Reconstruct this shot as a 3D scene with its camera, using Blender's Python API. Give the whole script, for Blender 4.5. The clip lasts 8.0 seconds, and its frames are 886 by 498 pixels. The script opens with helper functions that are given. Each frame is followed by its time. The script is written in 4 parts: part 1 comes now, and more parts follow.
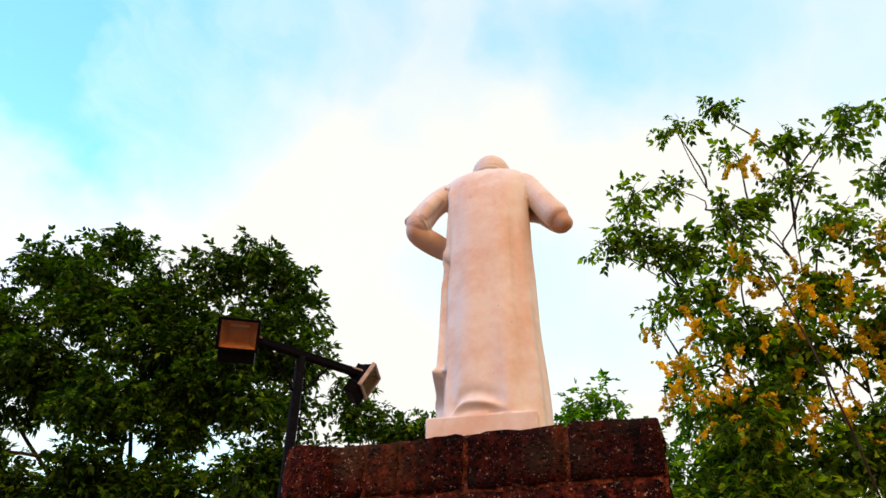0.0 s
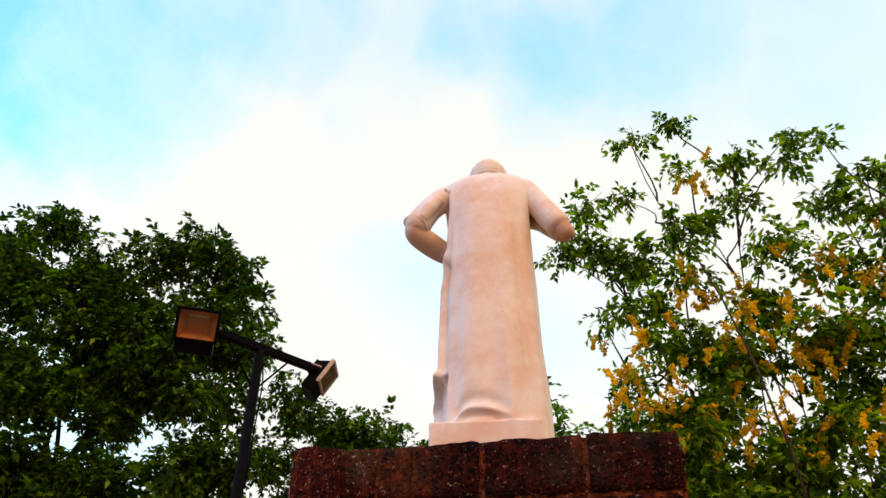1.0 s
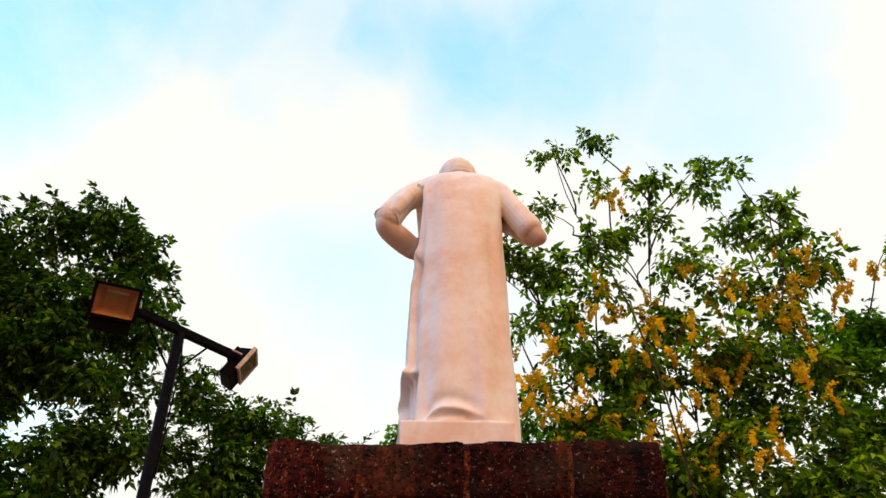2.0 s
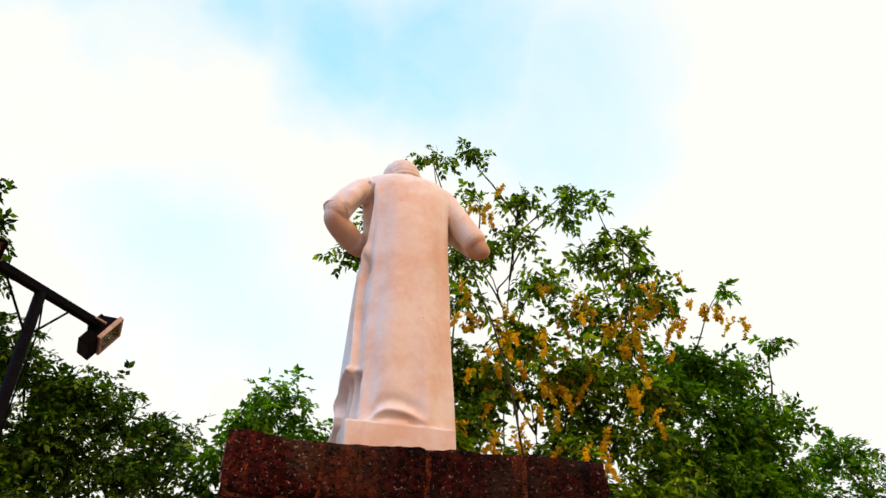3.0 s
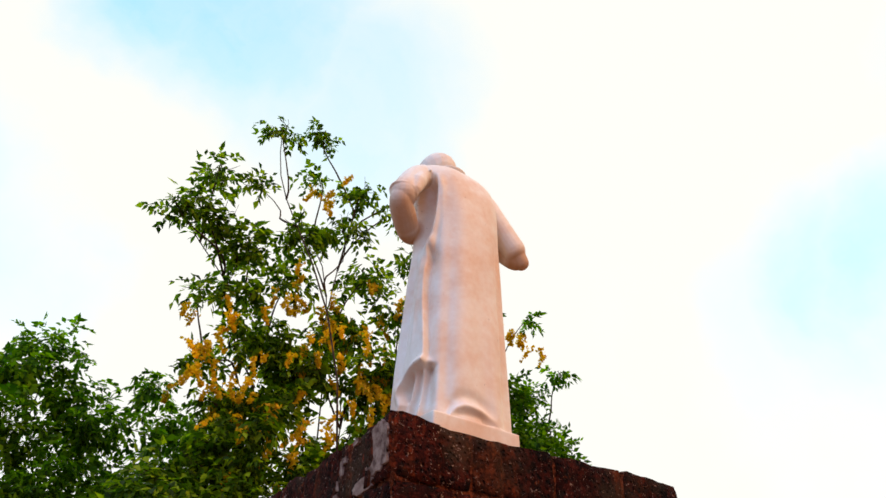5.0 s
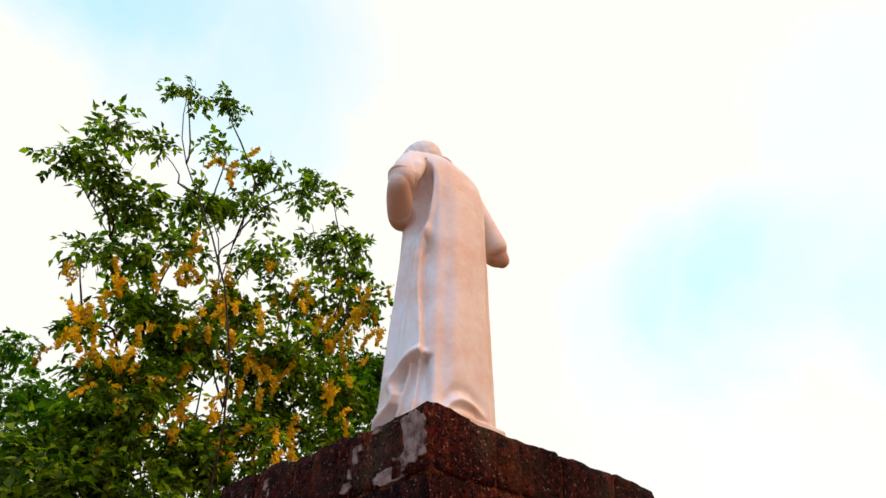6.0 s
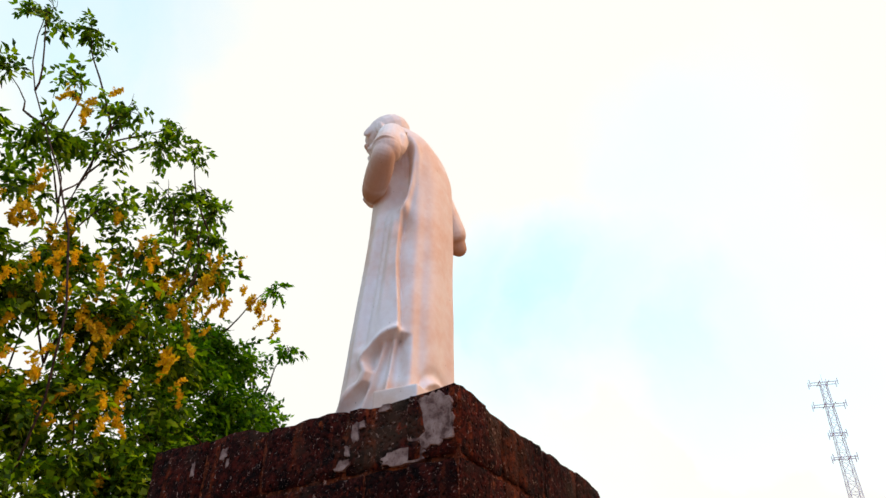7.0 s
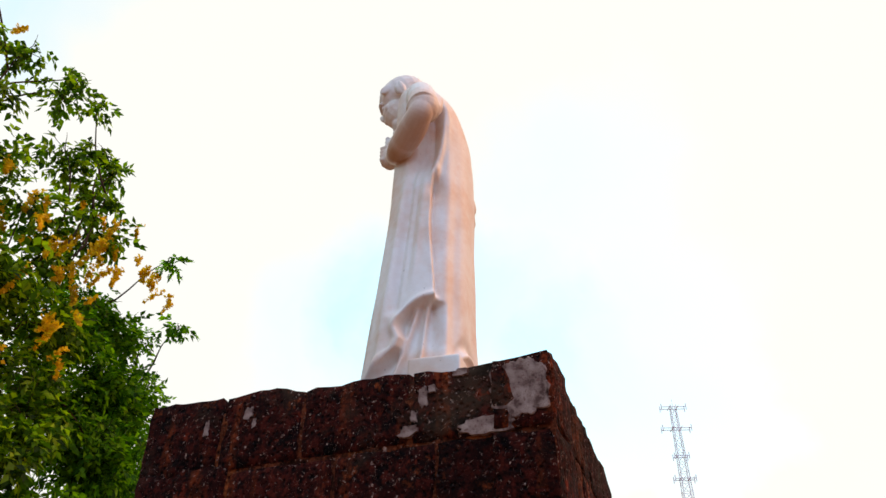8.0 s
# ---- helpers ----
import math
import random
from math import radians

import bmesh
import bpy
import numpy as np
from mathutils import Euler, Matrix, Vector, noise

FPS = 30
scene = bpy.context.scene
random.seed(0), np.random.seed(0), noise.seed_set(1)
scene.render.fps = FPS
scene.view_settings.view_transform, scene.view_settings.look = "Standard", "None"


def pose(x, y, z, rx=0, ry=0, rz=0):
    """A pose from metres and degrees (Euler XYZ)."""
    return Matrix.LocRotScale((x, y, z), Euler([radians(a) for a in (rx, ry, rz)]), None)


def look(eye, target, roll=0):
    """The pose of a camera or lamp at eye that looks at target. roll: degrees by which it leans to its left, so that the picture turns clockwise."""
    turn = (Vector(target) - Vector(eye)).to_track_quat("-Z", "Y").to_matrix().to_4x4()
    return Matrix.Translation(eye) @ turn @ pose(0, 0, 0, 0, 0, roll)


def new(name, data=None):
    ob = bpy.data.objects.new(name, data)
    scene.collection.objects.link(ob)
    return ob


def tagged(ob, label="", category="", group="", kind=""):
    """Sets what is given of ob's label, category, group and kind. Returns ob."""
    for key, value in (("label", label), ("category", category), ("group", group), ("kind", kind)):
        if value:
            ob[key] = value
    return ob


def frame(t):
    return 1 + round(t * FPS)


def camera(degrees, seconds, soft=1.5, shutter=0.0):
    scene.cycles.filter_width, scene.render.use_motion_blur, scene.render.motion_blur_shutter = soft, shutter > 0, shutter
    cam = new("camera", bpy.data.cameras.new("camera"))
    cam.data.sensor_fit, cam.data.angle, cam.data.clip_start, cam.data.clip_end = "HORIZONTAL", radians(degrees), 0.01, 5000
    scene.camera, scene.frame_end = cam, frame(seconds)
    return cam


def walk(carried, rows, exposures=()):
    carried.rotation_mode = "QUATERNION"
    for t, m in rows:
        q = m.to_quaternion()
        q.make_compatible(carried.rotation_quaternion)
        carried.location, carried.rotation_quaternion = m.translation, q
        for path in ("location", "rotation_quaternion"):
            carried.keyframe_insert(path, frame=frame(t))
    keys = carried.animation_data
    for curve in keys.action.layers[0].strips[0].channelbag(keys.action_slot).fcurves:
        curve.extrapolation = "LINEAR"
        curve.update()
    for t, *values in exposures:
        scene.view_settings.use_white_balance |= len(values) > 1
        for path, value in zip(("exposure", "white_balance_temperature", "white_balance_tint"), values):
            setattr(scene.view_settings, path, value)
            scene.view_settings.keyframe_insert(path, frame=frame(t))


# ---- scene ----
cam = camera(61.0, 8.0)
PATH = [
    (0, (-0.391, 0.525, 1.529), (-0.403, 2.153, 2.692), 0.46),
    (0.5, (-0.530, 0.517, 1.553), (-0.479, 2.144, 2.702), 0.50),
    (1, (-0.733, 0.562, 1.568), (-0.581, 2.185, 2.728), 0.20),
    (2.5, (-1.322, 0.741, 1.608), (-0.742, 2.273, 2.756), -0.33),
    (3, (-1.627, 0.821, 1.618), (-0.839, 2.261, 2.761), -0.49),
    (3.5, (-1.948, 0.928, 1.614), (-0.966, 2.257, 2.742), -0.71),
    (4, (-2.304, 1.208, 1.600), (-1.169, 2.411, 2.725), -0.75),
    (4.2, (-2.425, 1.313, 1.594), (-1.267, 2.485, 2.726), -0.52),
    (5.3, (-2.973, 1.943, 1.659), (-1.656, 2.952, 2.775), -0.46),
    (5.5, (-3.031, 2.041, 1.667), (-1.678, 3.007, 2.778), -0.64),
    (6, (-3.181, 2.309, 1.673), (-1.714, 3.109, 2.774), -0.48),
    (6.5, (-3.242, 2.658, 1.678), (-1.673, 3.254, 2.768), -0.41),
    (6.8, (-3.320, 2.877, 1.687), (-1.708, 3.351, 2.772), -0.42),
    (7, (-3.352, 3.027, 1.691), (-1.712, 3.417, 2.767), -0.37),
    (7.5, (-3.302, 3.408, 1.665), (-1.633, 3.627, 2.745), -0.28),
    (8, (-3.201, 3.758, 1.667), (-1.520, 3.839, 2.746), -0.03),
]
walk(cam, [(t, look(eye, target, roll)) for t, eye, target, roll in PATH])

# ---- world and light ----
SUN_AZ, SUN_EL = 172.0, 40.0          # degrees: clockwise from +y, and up
world = bpy.data.worlds.new("sky")
scene.world = world
world.use_nodes = True
wt = world.node_tree
wt.nodes.clear()


def wn(kind, **kw):
    n = wt.nodes.new(kind)
    for k, v in kw.items():
        n.inputs[k].default_value = v
    return n


def direction(az, el):
    a, e = radians(az), radians(el)
    return Vector((math.sin(a) * math.cos(e), math.cos(a) * math.cos(e), math.sin(e)))


def wmath(op, a, b=None, clamp=False):
    n = wt.nodes.new("ShaderNodeMath")
    n.operation, n.use_clamp = op, clamp
    for i, v in enumerate((a, b)):
        if v is None:
            continue
        if isinstance(v, (int, float)):
            n.inputs[i].default_value = v
        else:
            wt.links.new(v, n.inputs[i])
    return n.outputs[0]


sky = wt.nodes.new("ShaderNodeTexSky")
sky.sky_type = "NISHITA"
sky.sun_disc = False
sky.sun_elevation, sky.sun_rotation = radians(SUN_EL), radians(SUN_AZ)
sky.air_density, sky.dust_density, sky.ozone_density = 1.0, 0.6, 1.5
coord = wt.nodes.new("ShaderNodeTexCoord")
bend = wn("ShaderNodeTexNoise", Scale=2.6, Detail=7.0, Roughness=0.55)
wt.links.new(coord.outputs["Generated"], bend.inputs["Vector"])
shift = wt.nodes.new("ShaderNodeVectorMath")
shift.operation = "MULTIPLY_ADD"
wt.links.new(bend.outputs["Color"], shift.inputs[0])
shift.inputs[1].default_value = (0.44, 0.44, 0.44)
wt.links.new(coord.outputs["Generated"], shift.inputs[2])
shift2 = wt.nodes.new("ShaderNodeVectorMath")
shift2.operation = "SUBTRACT"
wt.links.new(shift.outputs[0], shift2.inputs[0])
shift2.inputs[1].default_value = (0.22, 0.22, 0.22)
bent = wt.nodes.new("ShaderNodeVectorMath")
bent.operation = "NORMALIZE"
wt.links.new(shift2.outputs[0], bent.inputs[0])
drift = wn("ShaderNodeTexNoise", Scale=2.3, Detail=6.0, Roughness=0.55)
wt.links.new(coord.outputs["Generated"], drift.inputs["Vector"])
# gaps in the cloud: azimuth, elevation, angular radius in degrees, depth
GAPS = [
    (-41.2, 43.3, 9, 1.0), (-35.0, 46.0, 8, 0.95), (-36.5, 40.5, 6, 0.9), (-27.7, 48.2, 6, 0.7), (-20.0, 50.8, 5, 0.55), (-11.0, 53.0, 5, 0.5),
    (0.4, 52.0, 6, 0.3), (7.0, 50.8, 4, 0.45), (17.0, 50.6, 6, 0.55), (27.5, 50.2, 7, 0.5), (23.0, 47.5, 5, 0.35), (40.0, 44.8, 6, 0.3), (8.5, 30.5, 6, 0.25), (15.0, 28.5, 5, 0.2),
    (-22.5, 18.1, 8, 0.3), (76.0, 25.4, 4, 0.15), (83.0, 26.8, 5, 0.4), (89.6, 27.6, 5, 0.55), (95.4, 27.4, 5, 0.55), (100.8, 23.0, 5, 0.65), (105.3, 20.8, 5, 0.5), (110.4, 20.8, 4, 0.4),
    (108.3, 29.1, 5, 0.25), (102.1, 36.1, 6, 0.25), (-85, 35, 34, 0.25),
]
gap = None
for az, el, rad, deep in GAPS:
    dot = wt.nodes.new("ShaderNodeVectorMath")
    dot.operation = "DOT_PRODUCT"
    wt.links.new(bent.outputs[0], dot.inputs[0])
    dot.inputs[1].default_value = direction(az, el)
    lo = math.cos(radians(rad * 1.6))
    g = wmath("MULTIPLY", wmath("POWER", wmath("DIVIDE", wmath("SUBTRACT", dot.outputs["Value"], lo), 1 - lo, clamp=True), 1.4), deep)
    gap = g if gap is None else wmath("MAXIMUM", gap, g)
loose = wmath("MULTIPLY", wmath("SUBTRACT", drift.outputs["Fac"], 0.50), 1.3)
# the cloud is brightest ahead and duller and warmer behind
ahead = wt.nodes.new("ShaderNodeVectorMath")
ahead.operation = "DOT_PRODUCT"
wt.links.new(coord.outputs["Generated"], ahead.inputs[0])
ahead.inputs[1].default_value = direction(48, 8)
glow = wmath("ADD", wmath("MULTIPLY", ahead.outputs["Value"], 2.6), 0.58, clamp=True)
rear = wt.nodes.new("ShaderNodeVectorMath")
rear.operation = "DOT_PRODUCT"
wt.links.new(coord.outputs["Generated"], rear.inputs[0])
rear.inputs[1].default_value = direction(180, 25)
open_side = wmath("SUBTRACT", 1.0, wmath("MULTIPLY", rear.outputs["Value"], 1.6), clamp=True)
wisp = wn("ShaderNodeTexNoise", Scale=5.5, Detail=7.0, Roughness=0.6)
wt.links.new(bent.outputs[0], wisp.inputs["Vector"])
ragged = wmath("ADD", wmath("MULTIPLY", wisp.outputs["Fac"], 1.6), 0.25)
clear = wmath("ADD", wmath("MULTIPLY", wmath("MULTIPLY", gap, 1.25), ragged), wmath("MULTIPLY", loose, 0.20), clamp=True)
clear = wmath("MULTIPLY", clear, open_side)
tint = wt.nodes.new("ShaderNodeMix")
tint.data_type, tint.blend_type = "RGBA", "MULTIPLY"
tint.inputs["Factor"].default_value = 1.0
wt.links.new(sky.outputs[0], tint.inputs[6])
tint.inputs[7].default_value = (3.6, 5.6, 4.3, 1)
mixsky = wt.nodes.new("ShaderNodeMix")
mixsky.data_type = "RGBA"
wt.links.new(clear, mixsky.inputs["Factor"])
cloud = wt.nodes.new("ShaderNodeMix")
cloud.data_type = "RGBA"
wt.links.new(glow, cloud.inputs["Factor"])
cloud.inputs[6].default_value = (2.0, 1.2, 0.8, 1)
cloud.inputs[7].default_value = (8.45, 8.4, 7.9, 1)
# cooler, bluish cloud over the open western side
west = wt.nodes.new("ShaderNodeVectorMath")
west.operation = "DOT_PRODUCT"
wt.links.new(coord.outputs["Generated"], west.inputs[0])
west.inputs[1].default_value = direction(-98, 42)
cool = wt.nodes.new("ShaderNodeMix")
cool.data_type = "RGBA"
wt.links.new(wmath("SUBTRACT", wmath("MULTIPLY", west.outputs["Value"], 2.2), 1.15, clamp=True), cool.inputs["Factor"])
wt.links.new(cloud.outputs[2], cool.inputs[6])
cool.inputs[7].default_value = (10.0, 12.2, 19.0, 1)
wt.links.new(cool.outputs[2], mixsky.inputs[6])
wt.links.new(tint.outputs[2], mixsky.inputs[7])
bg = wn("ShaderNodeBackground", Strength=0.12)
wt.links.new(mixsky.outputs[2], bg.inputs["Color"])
out = wt.nodes.new("ShaderNodeOutputWorld")
wt.links.new(bg.outputs[0], out.inputs["Surface"])

sun = new("sun", bpy.data.lights.new("sun", "SUN"))
sun.data.energy, sun.data.angle, sun.data.color = 2.25, radians(38), (1.0, 0.51, 0.21)
sun.matrix_world = look(direction(SUN_AZ, SUN_EL) * 60, (0, 0, 0))


# ---- materials ----
def material(name, rough=0.8, metal=0.0):
    m = bpy.data.materials.new(name)
    m.use_nodes = True
    b = m.node_tree.nodes["Principled BSDF"]
    b.inputs["Roughness"].default_value = rough
    b.inputs["Metallic"].default_value = metal
    return m, m.node_tree, b


def node(tree, kind, **kw):
    n = tree.nodes.new(kind)
    for k, v in kw.items():
        n.inputs[k].default_value = v
    return n


def noise_tex(tree, scale, detail=4.0, rough=0.55, kind="Object"):
    c = tree.nodes.new("ShaderNodeTexCoord")
    n = node(tree, "ShaderNodeTexNoise", Scale=scale, Detail=detail, Roughness=rough)
    tree.links.new(c.outputs[kind], n.inputs["Vector"])
    return n.outputs["Fac"]


def ramp(tree, fac, stops):
    r = tree.nodes.new("ShaderNodeValToRGB")
    e = r.color_ramp.elements
    while len(e) < len(stops):
        e.new(0.5)
    for el, (p, c) in zip(e, stops):
        el.position, el.color = p, (*c, 1) if len(c) == 3 else c
    tree.links.new(fac, r.inputs["Fac"])
    return r.outputs["Color"]


def mix(tree, fac, a, b, blend="MIX"):
    n = tree.nodes.new("ShaderNodeMix")
    n.data_type, n.blend_type = "RGBA", blend
    for i, v in ((0, fac), (6, a), (7, b)):
        if isinstance(v, (int, float)):
            n.inputs[i].default_value = v
        elif isinstance(v, tuple):
            n.inputs[i].default_value = (*v, 1) if len(v) == 3 else v
        else:
            tree.links.new(v, n.inputs[i])
    return n.outputs[2]


def bump(tree, bsdf, height, strength, dist):
    b = node(tree, "ShaderNodeBump", Strength=strength, Distance=dist)
    tree.links.new(height, b.inputs["Height"])
    tree.links.new(b.outputs["Normal"], bsdf.inputs["Normal"])


def grey(v):
    return (v, v, v)


# painted cement statue: warm cream with pinkish weathering and a few dark specks
statue_mat, t_, b_ = material("statue_paint", 0.55)
big = noise_tex(t_, 4.5, 5, 0.55)
fine = noise_tex(t_, 38, 4, 0.6)
wide = noise_tex(t_, 2.6, 4, 0.6)
col = ramp(t_, big, [(0.32, (0.73, 0.59, 0.49)), (0.45, (0.78, 0.745, 0.68)), (0.56, (0.78, 0.73, 0.65)), (0.70, (0.72, 0.53, 0.39))])
col = mix(t_, ramp(t_, wide, [(0.45, grey(0)), (0.62, grey(0.9))]), col, (0.66, 0.42, 0.26))
col = mix(t_, 0.25, col, ramp(t_, fine, [(0.3, (0.68, 0.57, 0.50)), (0.7, (0.85, 0.79, 0.76))]))
# tan spots on the bare forearms, mostly their brown underside shade put into the colour
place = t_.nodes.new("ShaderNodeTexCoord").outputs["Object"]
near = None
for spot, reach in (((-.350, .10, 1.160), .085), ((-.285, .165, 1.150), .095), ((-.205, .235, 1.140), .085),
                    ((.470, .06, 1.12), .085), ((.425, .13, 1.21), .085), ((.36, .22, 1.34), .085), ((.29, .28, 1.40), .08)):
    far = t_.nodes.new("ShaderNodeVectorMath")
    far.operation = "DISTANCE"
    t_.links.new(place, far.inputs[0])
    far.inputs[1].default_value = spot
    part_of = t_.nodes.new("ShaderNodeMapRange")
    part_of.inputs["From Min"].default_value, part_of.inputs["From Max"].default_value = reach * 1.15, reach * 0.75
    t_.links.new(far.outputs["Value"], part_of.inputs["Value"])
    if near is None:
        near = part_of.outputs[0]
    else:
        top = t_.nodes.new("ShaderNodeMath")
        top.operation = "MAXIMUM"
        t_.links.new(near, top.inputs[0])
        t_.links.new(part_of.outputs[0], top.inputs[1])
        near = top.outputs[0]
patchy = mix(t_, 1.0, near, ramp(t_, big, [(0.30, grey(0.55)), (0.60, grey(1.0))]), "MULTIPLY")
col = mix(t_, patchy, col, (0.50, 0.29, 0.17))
speck = noise_tex(t_, 60, 2, 0.5)
col = mix(t_, ramp(t_, speck, [(0.74, grey(0)), (0.80, grey(0.7))]), col, (0.20, 0.12, 0.08))
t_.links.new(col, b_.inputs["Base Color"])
b_.inputs["Subsurface Weight"].default_value = 0.0
bump(t_, b_, fine, 0.18, 0.004)

# laterite: dark red-brown, pitted, with orange iron streaks and pale grit
def laterite(name, dark, mid, rust):
    m, t, b = material(name, 0.92)
    b.inputs["Specular IOR Level"].default_value = 0.08
    info = t.nodes.new("ShaderNodeObjectInfo")
    c = t.nodes.new("ShaderNodeTexCoord")
    off = t.nodes.new("ShaderNodeVectorMath")
    off.operation = "MULTIPLY_ADD"
    comb = t.nodes.new("ShaderNodeCombineXYZ")
    for i in range(3):
        t.links.new(info.outputs["Random"], comb.inputs[i])
    t.links.new(comb.outputs[0], off.inputs[0])
    off.inputs[1].default_value = (7.3, 13.1, 3.7)
    t.links.new(c.outputs["Object"], off.inputs[2])

    def nz(scale, detail, rough):
        n = node(t, "ShaderNodeTexNoise", Scale=scale, Detail=detail, Roughness=rough)
        t.links.new(off.outputs[0], n.inputs["Vector"])
        return n.outputs["Fac"]
    vor = node(t, "ShaderNodeTexVoronoi", Scale=46.0, Randomness=1.0)
    t.links.new(off.outputs[0], vor.inputs["Vector"])
    pits = ramp(t, vor.outputs["Distance"], [(0.12, grey(0.0)), (0.40, grey(1.0))])
    col = ramp(t, nz(7, 9, 0.72), [(0.41, dark), (0.49, mid), (0.54, mid), (0.60, (dark[0] * 2, dark[1] * 2, dark[2] * 2)), (0.72, rust)])
    stain = node(t, "ShaderNodeTexNoise", Scale=3.2, Detail=4.0, Roughness=0.6)
    tall = t.nodes.new("ShaderNodeMapping")
    tall.inputs["Scale"].default_value = (2.4, 2.4, 0.30)
    t.links.new(off.outputs[0], tall.inputs["Vector"])
    t.links.new(tall.outputs[0], stain.inputs["Vector"])
    col = mix(t, ramp(t, stain.outputs["Fac"], [(0.56, grey(0)), (0.70, grey(0.65))]), col, rust)
    col = mix(t, mix(t, 0.3, ramp(t, nz(34, 6, 0.75), [(0.46, grey(0)), (0.58, grey(1))]), pits), (dark[0] * 0.25, dark[1] * 0.25, dark[2] * 0.25), col)
    geo = t.nodes.new("ShaderNodeNewGeometry").outputs["Position"]
    smear, blood = node(t, "ShaderNodeTexNoise", Scale=2.7, Detail=6.0, Roughness=0.62), node(t, "ShaderNodeTexNoise", Scale=6.5, Detail=5.0, Roughness=0.7)
    for n in (smear, blood):
        t.links.new(geo, n.inputs["Vector"])
    col = mix(t, ramp(t, smear.outputs["Fac"], [(0.52, grey(0)), (0.64, grey(0.7))]), col, (0.055, 0.032, 0.018))
    col = mix(t, ramp(t, blood.outputs["Fac"], [(0.62, grey(0)), (0.70, grey(0.8))]), col, (0.24, 0.030, 0.010))
    grit = ramp(t, nz(58, 6, 0.85), [(0.60, grey(0)), (0.64, grey(0.9))])
    col = mix(t, grit, col, (0.58, 0.38, 0.29))
    tone = t.nodes.new("ShaderNodeHueSaturation")
    mp = t.nodes.new("ShaderNodeMapRange")
    mp.inputs["To Min"].default_value, mp.inputs["To Max"].default_value = 0.6, 1.15
    t.links.new(info.outputs["Random"], mp.inputs["Value"])
    t.links.new(mp.outputs[0], tone.inputs["Value"])
    t.links.new(col, tone.inputs["Color"])
    t.links.new(tone.outputs[0], b.inputs["Base Color"])
    h = mix(t, 0.5, pits, nz(55, 6, 0.7))
    bump(t, b, h, 1.0, 0.03)
    return m


block_mat = laterite("laterite", (0.006, 0.002, 0.0015), (0.074, 0.010, 0.005), (0.38, 0.070, 0.014))
mortar_mat = laterite("mortar", (0.035, 0.009, 0.004), (0.17, 0.040, 0.014), (0.46, 0.11, 0.024))

plaster_mat, t_, b_ = material("old_plaster", 0.9)
n1, n2 = noise_tex(t_, 22, 6, 0.65), noise_tex(t_, 90, 4, 0.6)
col = ramp(t_, n1, [(0.40, (0.07, 0.030, 0.020)), (0.50, (0.21, 0.13, 0.10)), (0.7, (0.36, 0.26, 0.21))])
col = mix(t_, ramp(t_, n2, [(0.54, grey(0)), (0.66, grey(0.85))]), col, (0.12, 0.05, 0.035))
t_.links.new(col, b_.inputs["Base Color"])
bump(t_, b_, n1, 0.6, 0.01)

paint_black, t_, b_ = material("black_painted_steel", 0.45, 0.0)
b_.inputs["Specular IOR Level"].default_value = 0.01
n1 = noise_tex(t_, 30, 5, 0.6)
t_.links.new(ramp(t_, n1, [(0.3, (0.003, 0.003, 0.004)), (0.66, (0.006, 0.006, 0.008)), (0.80, (0.03, 0.02, 0.016))]), b_.inputs["Base Color"])
bump(t_, b_, n1, 0.15, 0.003)

alu_mat, t_, b_ = material("dusty_cast_aluminium", 0.5, 0.3)
n1 = noise_tex(t_, 26, 5, 0.6)
t_.links.new(ramp(t_, n1, [(0.3, (0.30, 0.24, 0.20)), (0.7, (0.50, 0.43, 0.37))]), b_.inputs["Base Color"])

reflector_mat, t_, b_ = material("orange_reflector", 0.5, 0.2)
n1 = noise_tex(t_, 7, 4, 0.6)
t_.links.new(ramp(t_, n1, [(0.3, (0.36, 0.085, 0.015)), (0.55, (0.34, 0.15, 0.03)), (0.75, (0.20, 0.17, 0.09))]), b_.inputs["Base Color"])

glass_mat, t_, b_ = material("lamp_glass", 0.08)
b_.inputs["Base Color"].default_value = (0.9, 0.85, 0.8, 1)
b_.inputs["Transmission Weight"].default_value = 1.0
b_.inputs["IOR"].default_value = 1.45

# far mast: the haze of distance is put into the steel's pale lilac colour
steel_mat, t_, b_ = material("hazy_galvanised_steel", 0.6, 0.2)
n1 = noise_tex(t_, 0.4, 3, 0.6)
t_.links.new(ramp(t_, n1, [(0.3, (0.50, 0.45, 0.52)), (0.7, (0.62, 0.57, 0.63))]), b_.inputs["Base Color"])


def leaf_material(name, low, high, back, through_part=0.4):
    m, t, b = material(name, 0.6)
    b.inputs["Specular IOR Level"].default_value = 0.12
    g = t.nodes.new("ShaderNodeNewGeometry")
    col = ramp(t, g.outputs["Random Per Island"], [(0.0, low), (0.55, high), (1.0, back)])
    n = noise_tex(t, 1.1, 3, 0.5)
    col = mix(t, 0.6, col, ramp(t, n, [(0.35, grey(0.42)), (0.65, grey(1.5))]), "MULTIPLY")
    t.links.new(col, b.inputs["Base Color"])
    tr = node(t, "ShaderNodeBsdfTranslucent")
    t.links.new(mix(t, 1.0, col, (1.7, 2.2, 0.45), "MULTIPLY"), tr.inputs["Color"])
    ms = node(t, "ShaderNodeMixShader", Fac=through_part)
    t.links.new(b.outputs[0], ms.inputs[1])
    t.links.new(tr.outputs[0], ms.inputs[2])
    t.links.new(ms.outputs[0], t.nodes["Material Output"].inputs["Surface"])
    return m


